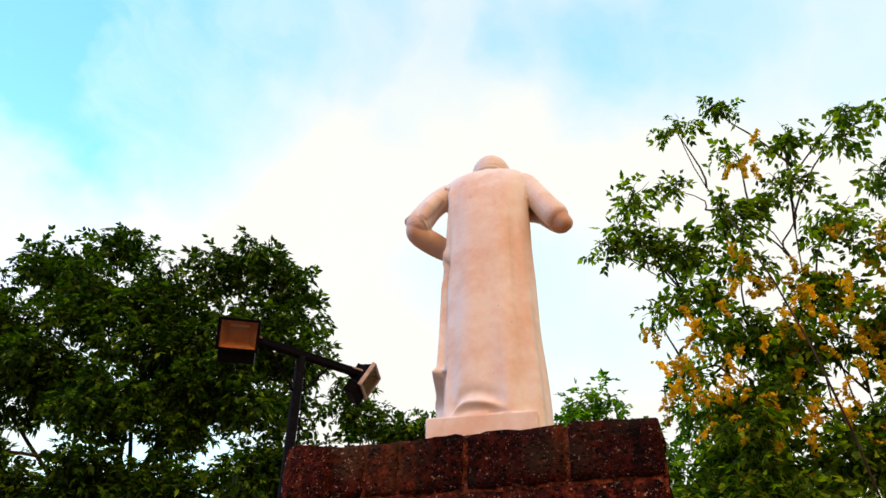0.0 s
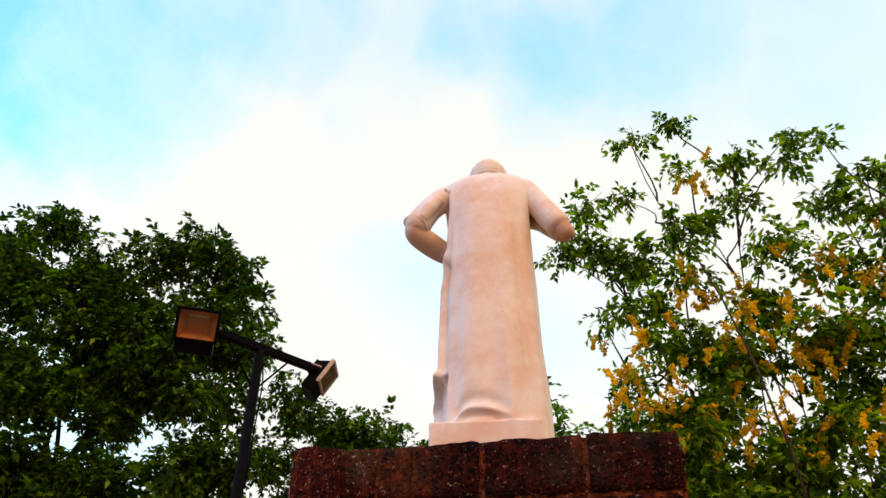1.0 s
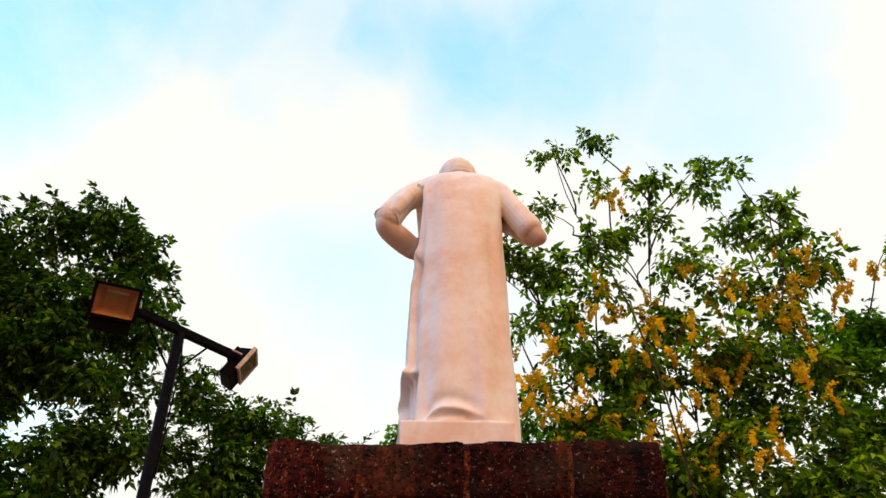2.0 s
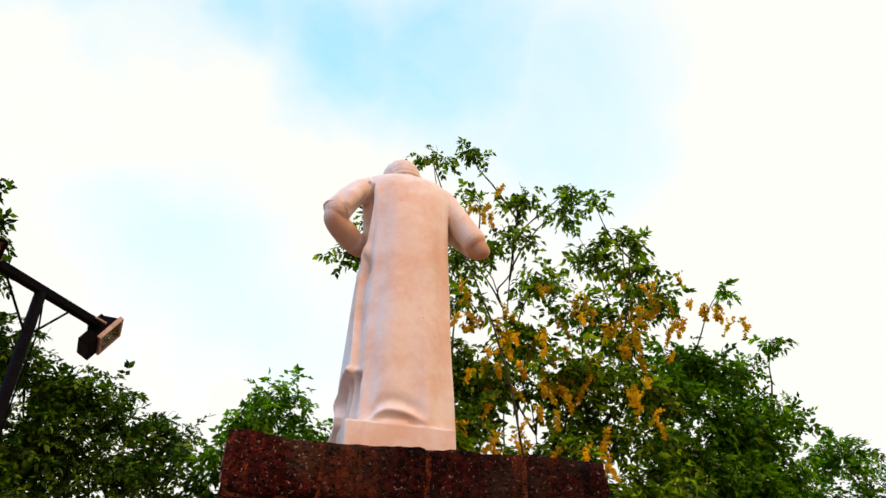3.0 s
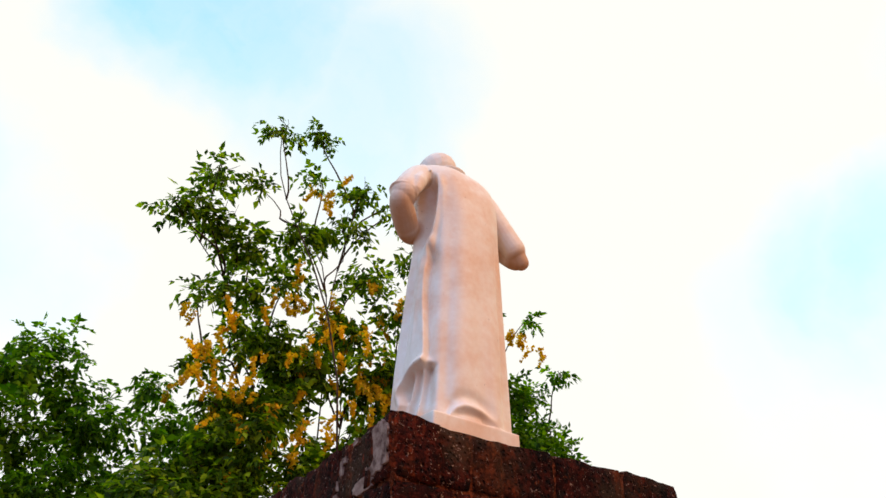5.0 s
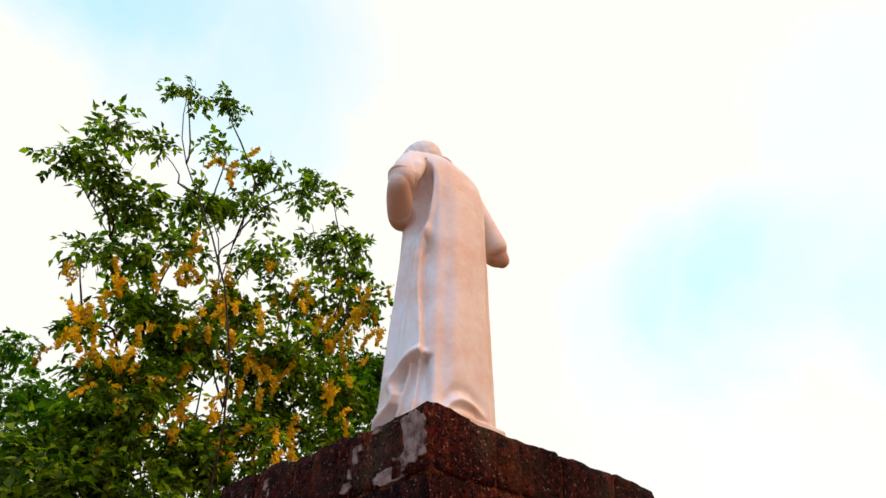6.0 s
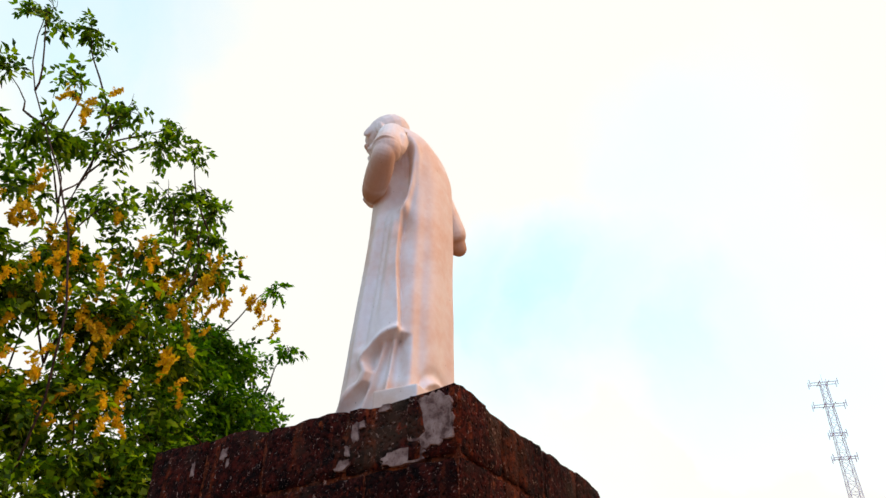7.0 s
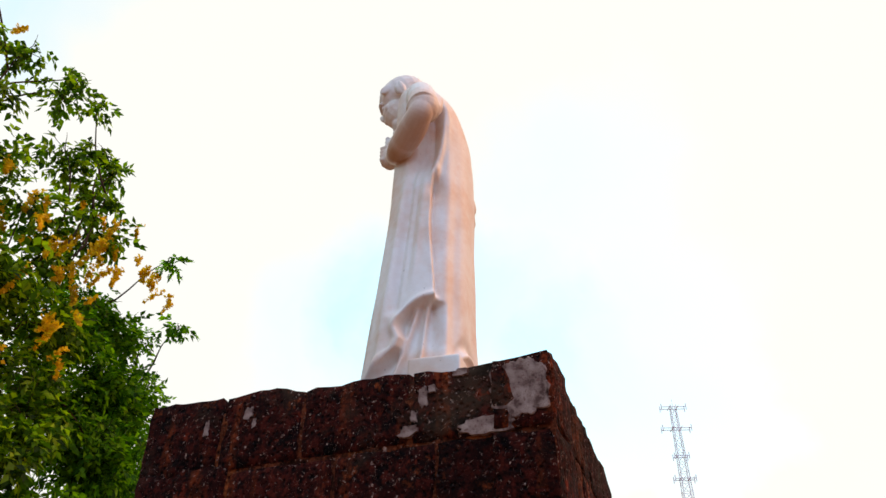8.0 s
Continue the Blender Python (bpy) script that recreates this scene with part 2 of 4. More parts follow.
leaf_dark = leaf_material("dark_green_leaf", (0.005, 0.020, 0.002), (0.025, 0.074, 0.003), (0.13, 0.24, 0.005), 0.24)
leaf_cassia = leaf_material("cassia_leaf", (0.010, 0.028, 0.003), (0.064, 0.132, 0.005), (0.27, 0.37, 0.010), 0.42)
leaf_bright = leaf_material("bright_green_leaf", (0.010, 0.044, 0.002), (0.056, 0.150, 0.004), (0.18, 0.34, 0.006), 0.40)
flower_mat = leaf_material("yellow_flower", (0.54, 0.31, 0.007), (0.70, 0.44, 0.011), (0.40, 0.20, 0.005), 0.32)

bark_mat, t_, b_ = material("bark", 0.9)
b_.inputs["Specular IOR Level"].default_value = 0.1
n1 = noise_tex(t_, 8, 6, 0.65)
t_.links.new(ramp(t_, n1, [(0.3, (0.022, 0.014, 0.010)), (0.7, (0.085, 0.058, 0.040))]), b_.inputs["Base Color"])
bump(t_, b_, n1, 0.7, 0.03)

soil_mat, t_, b_ = material("red_soil_and_grass", 0.95)
n1, n2 = noise_tex(t_, 0.35, 6, 0.6), noise_tex(t_, 6, 5, 0.6)
col = mix(t_, ramp(t_, n1, [(0.45, grey(0)), (0.6, grey(1))]), (0.30, 0.115, 0.05), (0.07, 0.09, 0.025))
col = mix(t_, 0.4, col, ramp(t_, n2, [(0.3, (0.16, 0.065, 0.03)), (0.7, (0.30, 0.15, 0.075))]))
t_.links.new(col, b_.inputs["Base Color"])
bump(t_, b_, n2, 0.5, 0.03)


# ---- building helpers ----
def link(name, bm, mat, parent=None, label="", smooth=False):
    me = bpy.data.meshes.new(name)
    bm.to_mesh(me)
    bm.free()
    me.materials.append(mat)
    if smooth:
        me.polygons.foreach_set("use_smooth", [True] * len(me.polygons))
    ob = new(name, me)
    if parent is not None:
        ob.parent = parent
    if label:
        tagged(ob, label)
    return ob


def part(name, bm, mat, parent, label="", smooth=False):
    return link(name, bm, mat, parent, label, smooth)


def from_arrays(name, verts, faces, mat, parent=None, smooth=False):
    me = bpy.data.meshes.new(name)
    verts, faces = np.asarray(verts, np.float32), np.asarray(faces, np.int32)
    n = len(faces)
    me.vertices.add(len(verts))
    me.vertices.foreach_set("co", verts.ravel())
    me.loops.add(3 * n)
    me.loops.foreach_set("vertex_index", faces.ravel())
    me.polygons.add(n)
    me.polygons.foreach_set("loop_start", np.arange(0, 3 * n, 3, dtype=np.int32))
    me.update(calc_edges=True)
    me.materials.append(mat)
    if smooth:
        me.polygons.foreach_set("use_smooth", [True] * len(me.polygons))
    ob = new(name, me)
    if parent is not None:
        ob.parent = parent
    return ob


def base(name, place, label, category, group="", turn=0.0):
    e = new(name)
    e.matrix_world = pose(*place, 0, 0, turn)
    return tagged(e, label, category, group)


def box(bm, size, m=None, bevel=0.0):
    r = bmesh.ops.create_cube(bm, size=1.0, matrix=(m or Matrix()) @ Matrix.Diagonal((*size, 1)))
    if bevel:
        edges = list({e for v in r["verts"] for e in v.link_edges})
        bmesh.ops.bevel(bm, geom=edges, offset=bevel, segments=2, affect="EDGES", profile=0.6)


def tube(bm, points, radii, sides=10, caps=True):
    """A closed tube along points; radii one for each point."""
    pts = [Vector(p) for p in points]
    rings = []
    side = None
    for i, p in enumerate(pts):
        way = (pts[min(i + 1, len(pts) - 1)] - pts[max(i - 1, 0)]).normalized()
        if side is None:
            side = way.orthogonal().normalized()
        side = (side - way * side.dot(way)).normalized()
        up = way.cross(side)
        rings.append([bm.verts.new(p + float(radii[i]) * (math.cos(a) * side + math.sin(a) * up))
                      for a in (2 * math.pi * k / sides for k in range(sides))])
    for a, b in zip(rings, rings[1:]):
        for k in range(sides):
            bm.faces.new((a[k], a[(k + 1) % sides], b[(k + 1) % sides], b[k]))
    if caps:
        bm.faces.new(rings[0][::-1])
        bm.faces.new(rings[-1])


def blob(bm, place, radii, m=None, seg=20):
    """A closed ellipsoid."""
    w = Matrix.Translation(place) @ (m or Matrix()) @ Matrix.Diagonal((*radii, 1))
    rows = seg // 2 + 1
    lines = []
    for i in range(1, rows):
        a = math.pi * i / rows
        lines.append([bm.verts.new(w @ Vector((math.sin(a) * math.cos(2 * math.pi * k / seg), math.sin(a) * math.sin(2 * math.pi * k / seg), math.cos(a)))) for k in range(seg)])
    top, low = bm.verts.new(w @ Vector((0, 0, 1))), bm.verts.new(w @ Vector((0, 0, -1)))
    for k in range(seg):
        j = (k + 1) % seg
        bm.faces.new((top, lines[0][k], lines[0][j]))
        bm.faces.new((low, lines[-1][j], lines[-1][k]))
        for a, b in zip(lines, lines[1:]):
            bm.faces.new((a[j], a[k], b[k], b[j]))


def smooth_line(points, steps=6):
    """Catmull-Rom through points of any width."""
    p = [np.array(q, float) for q in points]
    p = [2 * p[0] - p[1]] + p + [2 * p[-1] - p[-2]]
    res = []
    for i in range(1, len(p) - 2):
        for k in range(steps):
            t = k / steps
            a, b, c, d = p[i - 1:i + 3]
            res.append(0.5 * (2 * b + (c - a) * t + (2 * a - 5 * b + 4 * c - d) * t * t + (3 * b - a - 3 * c + d) * t ** 3))
    res.append(p[-2])
    return res


# ---- ground ----
bm = bmesh.new()
bmesh.ops.create_grid(bm, x_segments=60, y_segments=60, size=1500)
for v in bm.verts:
    v.co.z = 0.0 if v.co.length < 120 else 1.5 * noise.noise(v.co * 0.004)
tagged(link("ground", bm, soil_mat), "red laterite soil with patches of grass", "ground", kind="structure")

# ---- pedestal of laterite blocks ----
CA, CB, CC = Vector((-1.049, 3.528, 0)), Vector((0.395, 3.154, 0)), Vector((-0.476, 5.014, 0))
CD = CB + Vector((0.376, 1.452, 0))
TOP, COURSE = 2.655, 0.228
pedestal = base("pedestal", (*((CB + CC) / 2).xy, 0), "tall square pedestal of weathered dark red laterite blocks", "pedestal")
pc = pedestal.location.copy()
rng = random.Random(4)


def top_lift(p):
    """Worn height of the top edge, by place."""
    d = (Vector((p.x, p.y, 0)) - CA).length
    back = (Vector((p.x, p.y, 0)) - CA).dot((CC - CA).normalized()) / (CC - CA).length
    return 0.075 * back + 0.022 * math.exp(-(d / 0.16) ** 2) - 0.016 * math.exp(-((d - 0.34) / 0.12) ** 2) + 0.012 * noise.noise(Vector((p.x * 4, p.y * 4, 0)))


def stone(length, height, depth, cuts, rough, seed):
    """A rough block: x along the wall, y into it, z up, about its middle."""
    b = bmesh.new()
    nx, ny, nz = cuts
    bmesh.ops.create_cube(b, size=1.0, matrix=Matrix.Diagonal((length, depth, height, 1)))
    for axis, n in ((0, nx), (1, ny), (2, nz)):
        size = (length, depth, height)[axis]
        for k in range(1, n):
            normal = Vector((0, 0, 0))
            normal[axis] = 1
            bmesh.ops.bisect_plane(b, geom=b.verts[:] + b.edges[:] + b.faces[:], plane_co=normal * (size * (k / n - 0.5)), plane_no=normal)
    half = Vector((length, depth, height)) / 2
    r = 0.012
    for v in b.verts:
        q = Vector((max(min(v.co[i], half[i] - r), -half[i] + r) for i in range(3)))
        d = v.co - q
        if d.length > r:
            v.co = q + d.normalized() * r
        o = v.co * 11 + Vector((seed * 3.1, seed * 7.7, seed))
        v.co += rough * (noise.noise_vector(o) + 0.6 * noise.noise_vector(o * 2.6))
    return b


def wall_frame(a, b):
    along = (b - a).normalized()
    inward = Vector((-along.y, along.x, 0))
    if inward.dot((CA + CD) / 2 - a) < 0:
        inward = -inward
    m = Matrix.Identity(4)
    for i, c in enumerate((along, inward, Vector((0, 0, 1)))):
        m.col[i][:3] = c
    return m


bm = bmesh.new()
ins = 0.005
for z0, z1 in ((0.02, TOP - 0.010),):
    q = [CA, CB, CD, CC]
    mid = (CA + CD) / 2
    low = [bm.verts.new(p + (mid - p).normalized() * ins * 1.4 + Vector((0, 0, z0)) - pc) for p in q]
    high = [bm.verts.new(p + (mid - p).normalized() * ins * 1.4 + Vector((0, 0, z1)) - pc) for p in q]
    bm.faces.new(low[::-1])
    bm.faces.new(high)
    for k in range(4):
        bm.faces.new((low[k], low[(k + 1) % 4], high[(k + 1) % 4], high[k]))
bmesh.ops.subdivide_edges(bm, edges=bm.edges[:], cuts=40, use_grid_fill=True)
for v in bm.verts:
    v.co += 0.007 * noise.noise_vector(v.co * 14)
bmesh.ops.recalc_face_normals(bm, faces=bm.faces[:])
part("mortar_core", bm, mortar_mat, pedestal, "brown mortar with rusty stains", smooth=True)

JOINTS = {0: (0.0, 0.245, 0.475, 0.74, 1.0), 1: (0.0, 0.30, 0.56, 0.78, 1.0)}
FRONT = {0: (0.0, 0.232, 0.326, 0.504, 0.765, 1.0), 1: (0.0, 0.11, 0.232, 0.326, 0.62, 1.0)}   # with a column of narrow rusty stones
shared = {}
for side, (a, b) in enumerate(((CA, CB), (CA, CC), (CB, CD), (CC, CD))):
    m = wall_frame(a, b)
    span = (b - a).length
    for row in range(11):
        z1 = TOP - row * COURSE
        z0 = max(z1 - COURSE, 0.0)
        cutsat = list(JOINTS[(row + side) % 2]) if row else list(JOINTS[side % 2])
        if side == 0:
            cutsat = FRONT[row % 2]
        for k, (f0, f1) in enumerate(zip(cutsat, cutsat[1:])):
            rusty = side == 0 and k == 1 + row % 2 and row < 4
            gapw = 0.016 if row == 0 and side == 0 and k in (2, 3) else 0.009
            length = (f1 - f0) * span - gapw
            height = z1 - z0 - 0.009
            mid = a + (b - a) * ((f0 + f1) / 2) + Vector((0, 0, (z0 + z1) / 2))
            near = row < 4
            depth = 0.20
            key = (round(length, 3), round(height, 3), rng.randrange(3), near, rusty)
            if row == 0 or key not in shared:
                st = stone(length, height, depth, (9, 4, 6) if row < 3 else (2, 1, 2) if not near else (5, 2, 3), 0.010 if row < 3 else 0.006, rng.random() * 40)
                place = m.copy()
                place.translation = mid + m.to_3x3() @ Vector((0, depth / 2 - 0.004, 0)) - pc
                if row == 0:
                    for v in st.verts:
                        if v.co.z > 0:
                            v.co.z += top_lift(place @ v.co + pc) * (2 * v.co.z / height)
                ob = part("laterite_block", st, mortar_mat if rusty else block_mat, pedestal, "narrow stone streaked with orange rust" if rusty else "", smooth=True)
                ob.matrix_basis = place
                shared[key] = ob.data
            else:
                ob = new("laterite_block", shared[key])
                ob.parent = pedestal
                place = m.copy()
                place.translation = mid + m.to_3x3() @ Vector((0, depth / 2 - 0.004 + rng.uniform(-0.004, 0.004), 0)) - pc
                ob.matrix_basis = place

# top bedding slab inside the blocks
bm = bmesh.new()
q = [CA, CB, CD, CC]
mid = (CA + CD) / 2
ring = [bm.verts.new(p + (mid - p).normalized() * 0.16 + Vector((0, 0, TOP - 0.012)) - pc) for p in q]
ring2 = [bm.verts.new(p + (mid - p).normalized() * 0.16 + Vector((0, 0, TOP - 0.10)) - pc) for p in q]
bm.faces.new(ring)
for k in range(4):
    bm.faces.new((ring[k], ring[(k + 1) % 4], ring2[(k + 1) % 4], ring2[k]))
bm.faces.new(ring2[::-1])
bmesh.ops.recalc_face_normals(bm, faces=bm.faces[:])
part("top_bed", bm, mortar_mat, pedestal)


def plaster(name, s, z, w, h, seed, squareness, ragged=1.0):
    """An uneven remnant of plaster on the wall from CA to CC."""
    m = wall_frame(CA, CC)
    b = bmesh.new()
    n = 96
    outer, inner = [], []
    for k in range(n):
        a = 2 * math.pi * k / n
        c, d = math.cos(a), math.sin(a)
        sq = (abs(c) ** squareness + abs(d) ** squareness) ** (-1 / squareness)
        rr = sq * (1 + ragged * 0.28 * noise.noise(Vector((c * 2.2 + seed, d * 2.2, seed))) + ragged * 0.11 * noise.noise(Vector((c * 6, d * 6 + seed, 1))) + 0.05 * noise.noise(Vector((c * 17, d * 17 + seed, 1))))
        outer.append(b.verts.new((w / 2 * c * rr, -0.001, h / 2 * d * rr)))
        inner.append(b.verts.new((w / 2 * c * rr * 0.97, -0.004, h / 2 * d * rr * 0.97)))
    backs = [b.verts.new((v.co.x, 0.02, v.co.z)) for v in outer]
    for k in range(n):
        j = (k + 1) % n
        b.faces.new((outer[k], outer[j], inner[j], inner[k]))
        b.faces.new((backs[k], backs[j], outer[j], outer[k]))
    b.faces.new(inner)
    b.faces.new(backs[::-1])
    bmesh.ops.triangulate(b, faces=[f for f in b.faces if len(f.verts) > 4])
    bmesh.ops.recalc_face_normals(b, faces=b.faces[:])
    ob = part(name, b, plaster_mat, pedestal, "pale grey remnant of lime plaster")
    place = m.copy()
    place.translation = CA + (CC - CA).normalized() * s + Vector((0, 0, z)) + m.to_3x3() @ Vector((0, -0.008, 0)) - pc
    ob.matrix_basis = place


plaster("plaster_patch", 0.105, 2.555, 0.18, 0.175, 3.0, 6.0)
plaster("plaster_patch", 0.215, 2.452, 0.17, 0.055, 8.0, 3.0)
for k, (ps, pz, pw, ph) in enumerate(((0.430, 2.575, 0.030, 0.060), (0.462, 2.515, 0.024, 0.036), (0.480, 2.468, 0.060, 0.030), (0.400, 2.600, 0.024, 0.024),
                                      (1.120, 2.625, 0.034, 0.040), (1.090, 2.585, 0.018, 0.030), (1.300, 2.590, 0.022, 0.050), (0.300, 2.640, 0.050, 0.022))):
    plaster("plaster_fleck", ps, pz, pw, ph, 11.0 + 3.7 * k, 3.2, 2.4)

# ---- statue ----
OX, OY = Vector((0.980, -0.199, 0)), Vector((0.199, 0.980, 0))
statue_at = Matrix(((OX.x, OY.x, 0, -0.23), (OX.y, OY.y, 0, 3.83), (0, 0, 1, 2.92), (0, 0, 0, 1)))


def lerp_rows(rows, h):
    hs, near = [r[0] for r in rows], [h + k * 0.009 for k in range(-4, 5)]
    return [float(np.mean(np.interp(near, hs, [r[i] for r in rows]))) for i in range(1, len(rows[0]))]


# height: middle x, half width, back y, front y, squareness
ROBE = [(-0.27, .035, .288, -.048, .432, 3.0), (0.0, .035, .283, -.046, .414, 3.0), (0.3, .035, .270, -.050, .382, 2.9),
        (0.6, .040, .253, -.054, .352, 2.8), (0.9, .045, .240, -.060, .330, 2.7), (1.15, .047, .236, -.060, .318, 2.7),
        (1.35, .042, .240, -.044, .312, 2.9), (1.48, .040, .246, -.006, .303, 3.0), (1.555, .040, .242, .038, .293, 2.8),
        (1.585, .050, .226, .062, .288, 2.7), (1.610, .054, .186, .088, .285, 2.5), (1.635, .050, .136, .120, .280, 2.2), (1.655, .052, .100, .150, .278, 2.0)]


def bell(x, m, w):
    return math.exp(-((x - m) / w) ** 2)


def step(x, a, b):
    t = min(max((x - a) / (b - a), 0.0), 1.0)
    return t * t * (3 - 2 * t)


def overlap(x, at, soft, over, reach, under, back_reach):
    """Edge of one cloth over another: raised past 'at', hollow before it, both easing off."""
    s = step(x, at - soft, at + soft)
    return s * over * math.exp(-max(x - at, 0) / reach) - (1 - s) * under * math.exp(-max(at - x, 0) / back_reach)


def robe_push(x, y, h, th):
    """Folds: outward shift of the robe's surface. th: 0 at the back, 90 at its left side, 180 in front."""
    d = 0.0
    low = 1 - step(h, 0.0, 1.3)
    tw = th if th < 180 else th - 360
    # back panel: ridge along its left edge, long shallow valleys either side of the middle
    d += 0.006 * bell(th, 49 + 3 * h, 8) * step(1.35 - h, 0.0, 0.4)
    d -= 0.010 * bell(th, 37 + 3 * h, 7) * low
    d -= 0.006 * bell(tw, -8 + 10 * h, 12) * low
    d -= 0.014 * bell(th, 322, 6) * step(1.35 - h, 0.0, 0.4)
    d += 0.012 * bell(th, 310, 7) * low
    d -= 0.010 * bell(th, 296, 6) * low
    d += 0.014 * bell(th, 340, 7) * (1 - step(h, 0.0, 0.5))
    # front cloth laid over the side, from the waist to the tip of the turned-up flap
    tc = 61 + 11 * step(h, 0.27, 0.75)
    w = step(h, 0.20, 0.30) * (1 - step(h, 0.90, 1.02))
    d += w * overlap(th, tc, 2.2, 0.026, 15, 0.034, 8)
    d += 0.010 * bell(th, 86 - 8 * (h - 0.5), 5) * step(h, 0.30, 0.5) * (1 - step(h, 0.8, 1.0))
    d -= 0.010 * bell(th, 93 - 6 * (h - 0.5), 4) * step(h, 0.25, 0.5) * (1 - step(h, 0.9, 1.1))
    # pleat between the side and the front
    d -= 0.016 * bell(th, 101 + 4 * low, 4) * step(1.25 - h, 0, 0.4) * step(h, 0.12, 0.3)
    d += 0.016 * bell(th, 110 + 4 * low, 6) * step(1.25 - h, 0, 0.5)
    d += 0.012 * math.sin(radians(th * 9.0) + 1.0) * low * step(th, 125, 145) * (1 - step(th, 270, 290))
    # hollow under the arm behind a fold that falls from the shoulder to a point at the waist
    te = float(np.interp(h, [0.95, 1.10, 1.25, 1.40, 1.55], [74, 66, 58, 52, 48]))
    pocket = step(h, 0.93, 1.14) * (1 - step(h, 1.38, 1.48))
    d += pocket * (0.020 * bell(th, te - 4, 6) - 0.085 * step(th, te - 1, te + 6) * (1 - step(th, te + 24, te + 50)))
    d += 0.026 * bell(th, 70, 8) * bell(h, 0.985, 0.045)
    d -= 0.026 * bell(th, 68, 10) * bell(h, 0.885, 0.045)
    d -= 0.012 * bell(th, 58 - 30 * (h - 1.1), 4) * step(h, 0.85, 0.95) * (1 - step(h, 1.3, 1.4))
    # turned-up flap: lip, curling hem and the folded lining below
    u = min(max((th - 60) / 37.0, 0.0), 1.2)
    lip = 0.285 - 0.025 * u - 0.070 * u ** 3
    hem = float(np.interp(h, [-0.25, -0.10, -0.03, 0.02, 0.06, 0.10, 0.15, 0.20, 0.30], [140, 126, 113, 104, 94, 91, 97, 99, 98]))
    lining = step(lip - h, 0.0, 0.022) * (1 - step(th, hem - 2.5, hem + 2.5)) * step(th, 45, 60)
    d -= 0.062 * lining * (1 - 0.35 * step(lip - h, 0.12, 0.30))
    d += 0.022 * bell(h, lip + 0.008, 0.020) * step(th, 53, 60) * (1 - step(th, 97, 106))
    d += 0.022 * bell(th, hem + 5, 6) * (1 - step(h, 0.19, 0.25))
    d += 0.036 * lining * bell(th, 85 + 70 * (0.14 - h), 5)
    d += 0.030 * lining * bell(th, 68 + 20 * (0.14 - h), 4)
    # gathered hem at the back
    arch = 0.066 - 0.050 * ((tw - 16) / (18.0 if tw > 16 else 36.0)) ** 2
    ins_b = step(tw, -24, 2) * (1 - step(tw, 32, 40))
    d += 0.020 * ins_b * bell(h, arch, 0.019)
    d -= 0.011 * ins_b * bell(h, arch + 0.052, 0.030)
    d -= 0.006 * ins_b * bell(h, arch - 0.045, 0.020)
    d += 0.012 * bell(h, 0.004, 0.014) * (1 - step(th, 46, 60))
    return d


bm = bmesh.new()
NT, rings = 280, []
hs = np.concatenate([np.arange(-0.262, 0.40, 0.008), np.arange(0.40, 1.657, 0.014)])
for h in hs:
    cx, hw, yb, yf, sq = lerp_rows(ROBE, h)
    cy, hd = (yb + yf) / 2, (yf - yb) / 2
    ring = []
    for k in range(NT):
        th = 360.0 * k / NT
        sx, sy = -math.sin(radians(th)), -math.cos(radians(th))
        e = sq - 0.65 * step(th, 5, 40) * (1 - step(th, 85, 110))
        r = (abs(sx) ** e + abs(sy) ** e) ** (-1 / e)
        x, y = cx + hw * sx * r, cy + hd * sy * r
        push = robe_push(x, y, h, th) + 0.006 * noise.noise(Vector((x * 6, y * 6, h * 3)))
        ring.append(bm.verts.new((x + push * sx, y + push * sy, h)))
    rings.append(ring)
for a, b in zip(rings, rings[1:]):
    for k in range(NT):
        j = (k + 1) % NT
        bm.faces.new((a[j], a[k], b[k], b[j]))
bm.faces.new(rings[0])
bm.faces.new(rings[-1][::-1])


def limb(points, steps=7, sides=20):
    line = smooth_line(points, steps)
    tube(bm, [p[:3] for p in line], [p[3] for p in line], sides)
    for p in (points[0], points[-1]):
        blob(bm, p[:3], (p[3] * 0.99,) * 3, seg=18)


# left arm: wide short sleeve, bare forearm
limb([(-.12, .150, 1.492, .072), (-.200, .140, 1.470, .074), (-.272, .112, 1.392, .071), (-.325, .090, 1.300, .074), (-.350, .082, 1.250, .077)])
limb([(-.365, .078, 1.245, .056), (-.362, .095, 1.195, .060), (-.300, .150, 1.168, .068), (-.205, .235, 1.145, .062), (-.130, .285, 1.170, .048), (-.070, .318, 1.225, .041)])
# right arm
limb([(.19, .150, 1.508, .076), (.268, .135, 1.488, .072), (.330, .102, 1.372, .070), (.390, .078, 1.256, .072), (.430, .066, 1.190, .074)])
limb([(.478, .054, 1.118, .046), (.446, .100, 1.162, .062), (.350, .235, 1.355, .072), (.215, .330, 1.435, .056), (.110, .365, 1.405, .044)])
limb([(.425, .068, 1.195, .062), (.478, .054, 1.118, .046)], 4)
# hanging back corner of the wide sleeve, and a few drawn folds
tube(bm, [(-.235, .075, 1.415), (-.285, .045, 1.330), (-.318, .028, 1.250), (-.328, .024, 1.222)], [.040, .046, .032, .010], 14)
for dx, dz in ((0, 0), (.03, -.035), (.055, -.075)):
    tube(bm, [(-.215 - dx, .205 - dx, 1.520 + dz), (-.265 - dx, .170 - dx, 1.455 + dz), (-.300 - dx * .8, .125 - dx, 1.400 + dz)], [.006, .013, .006], 10)
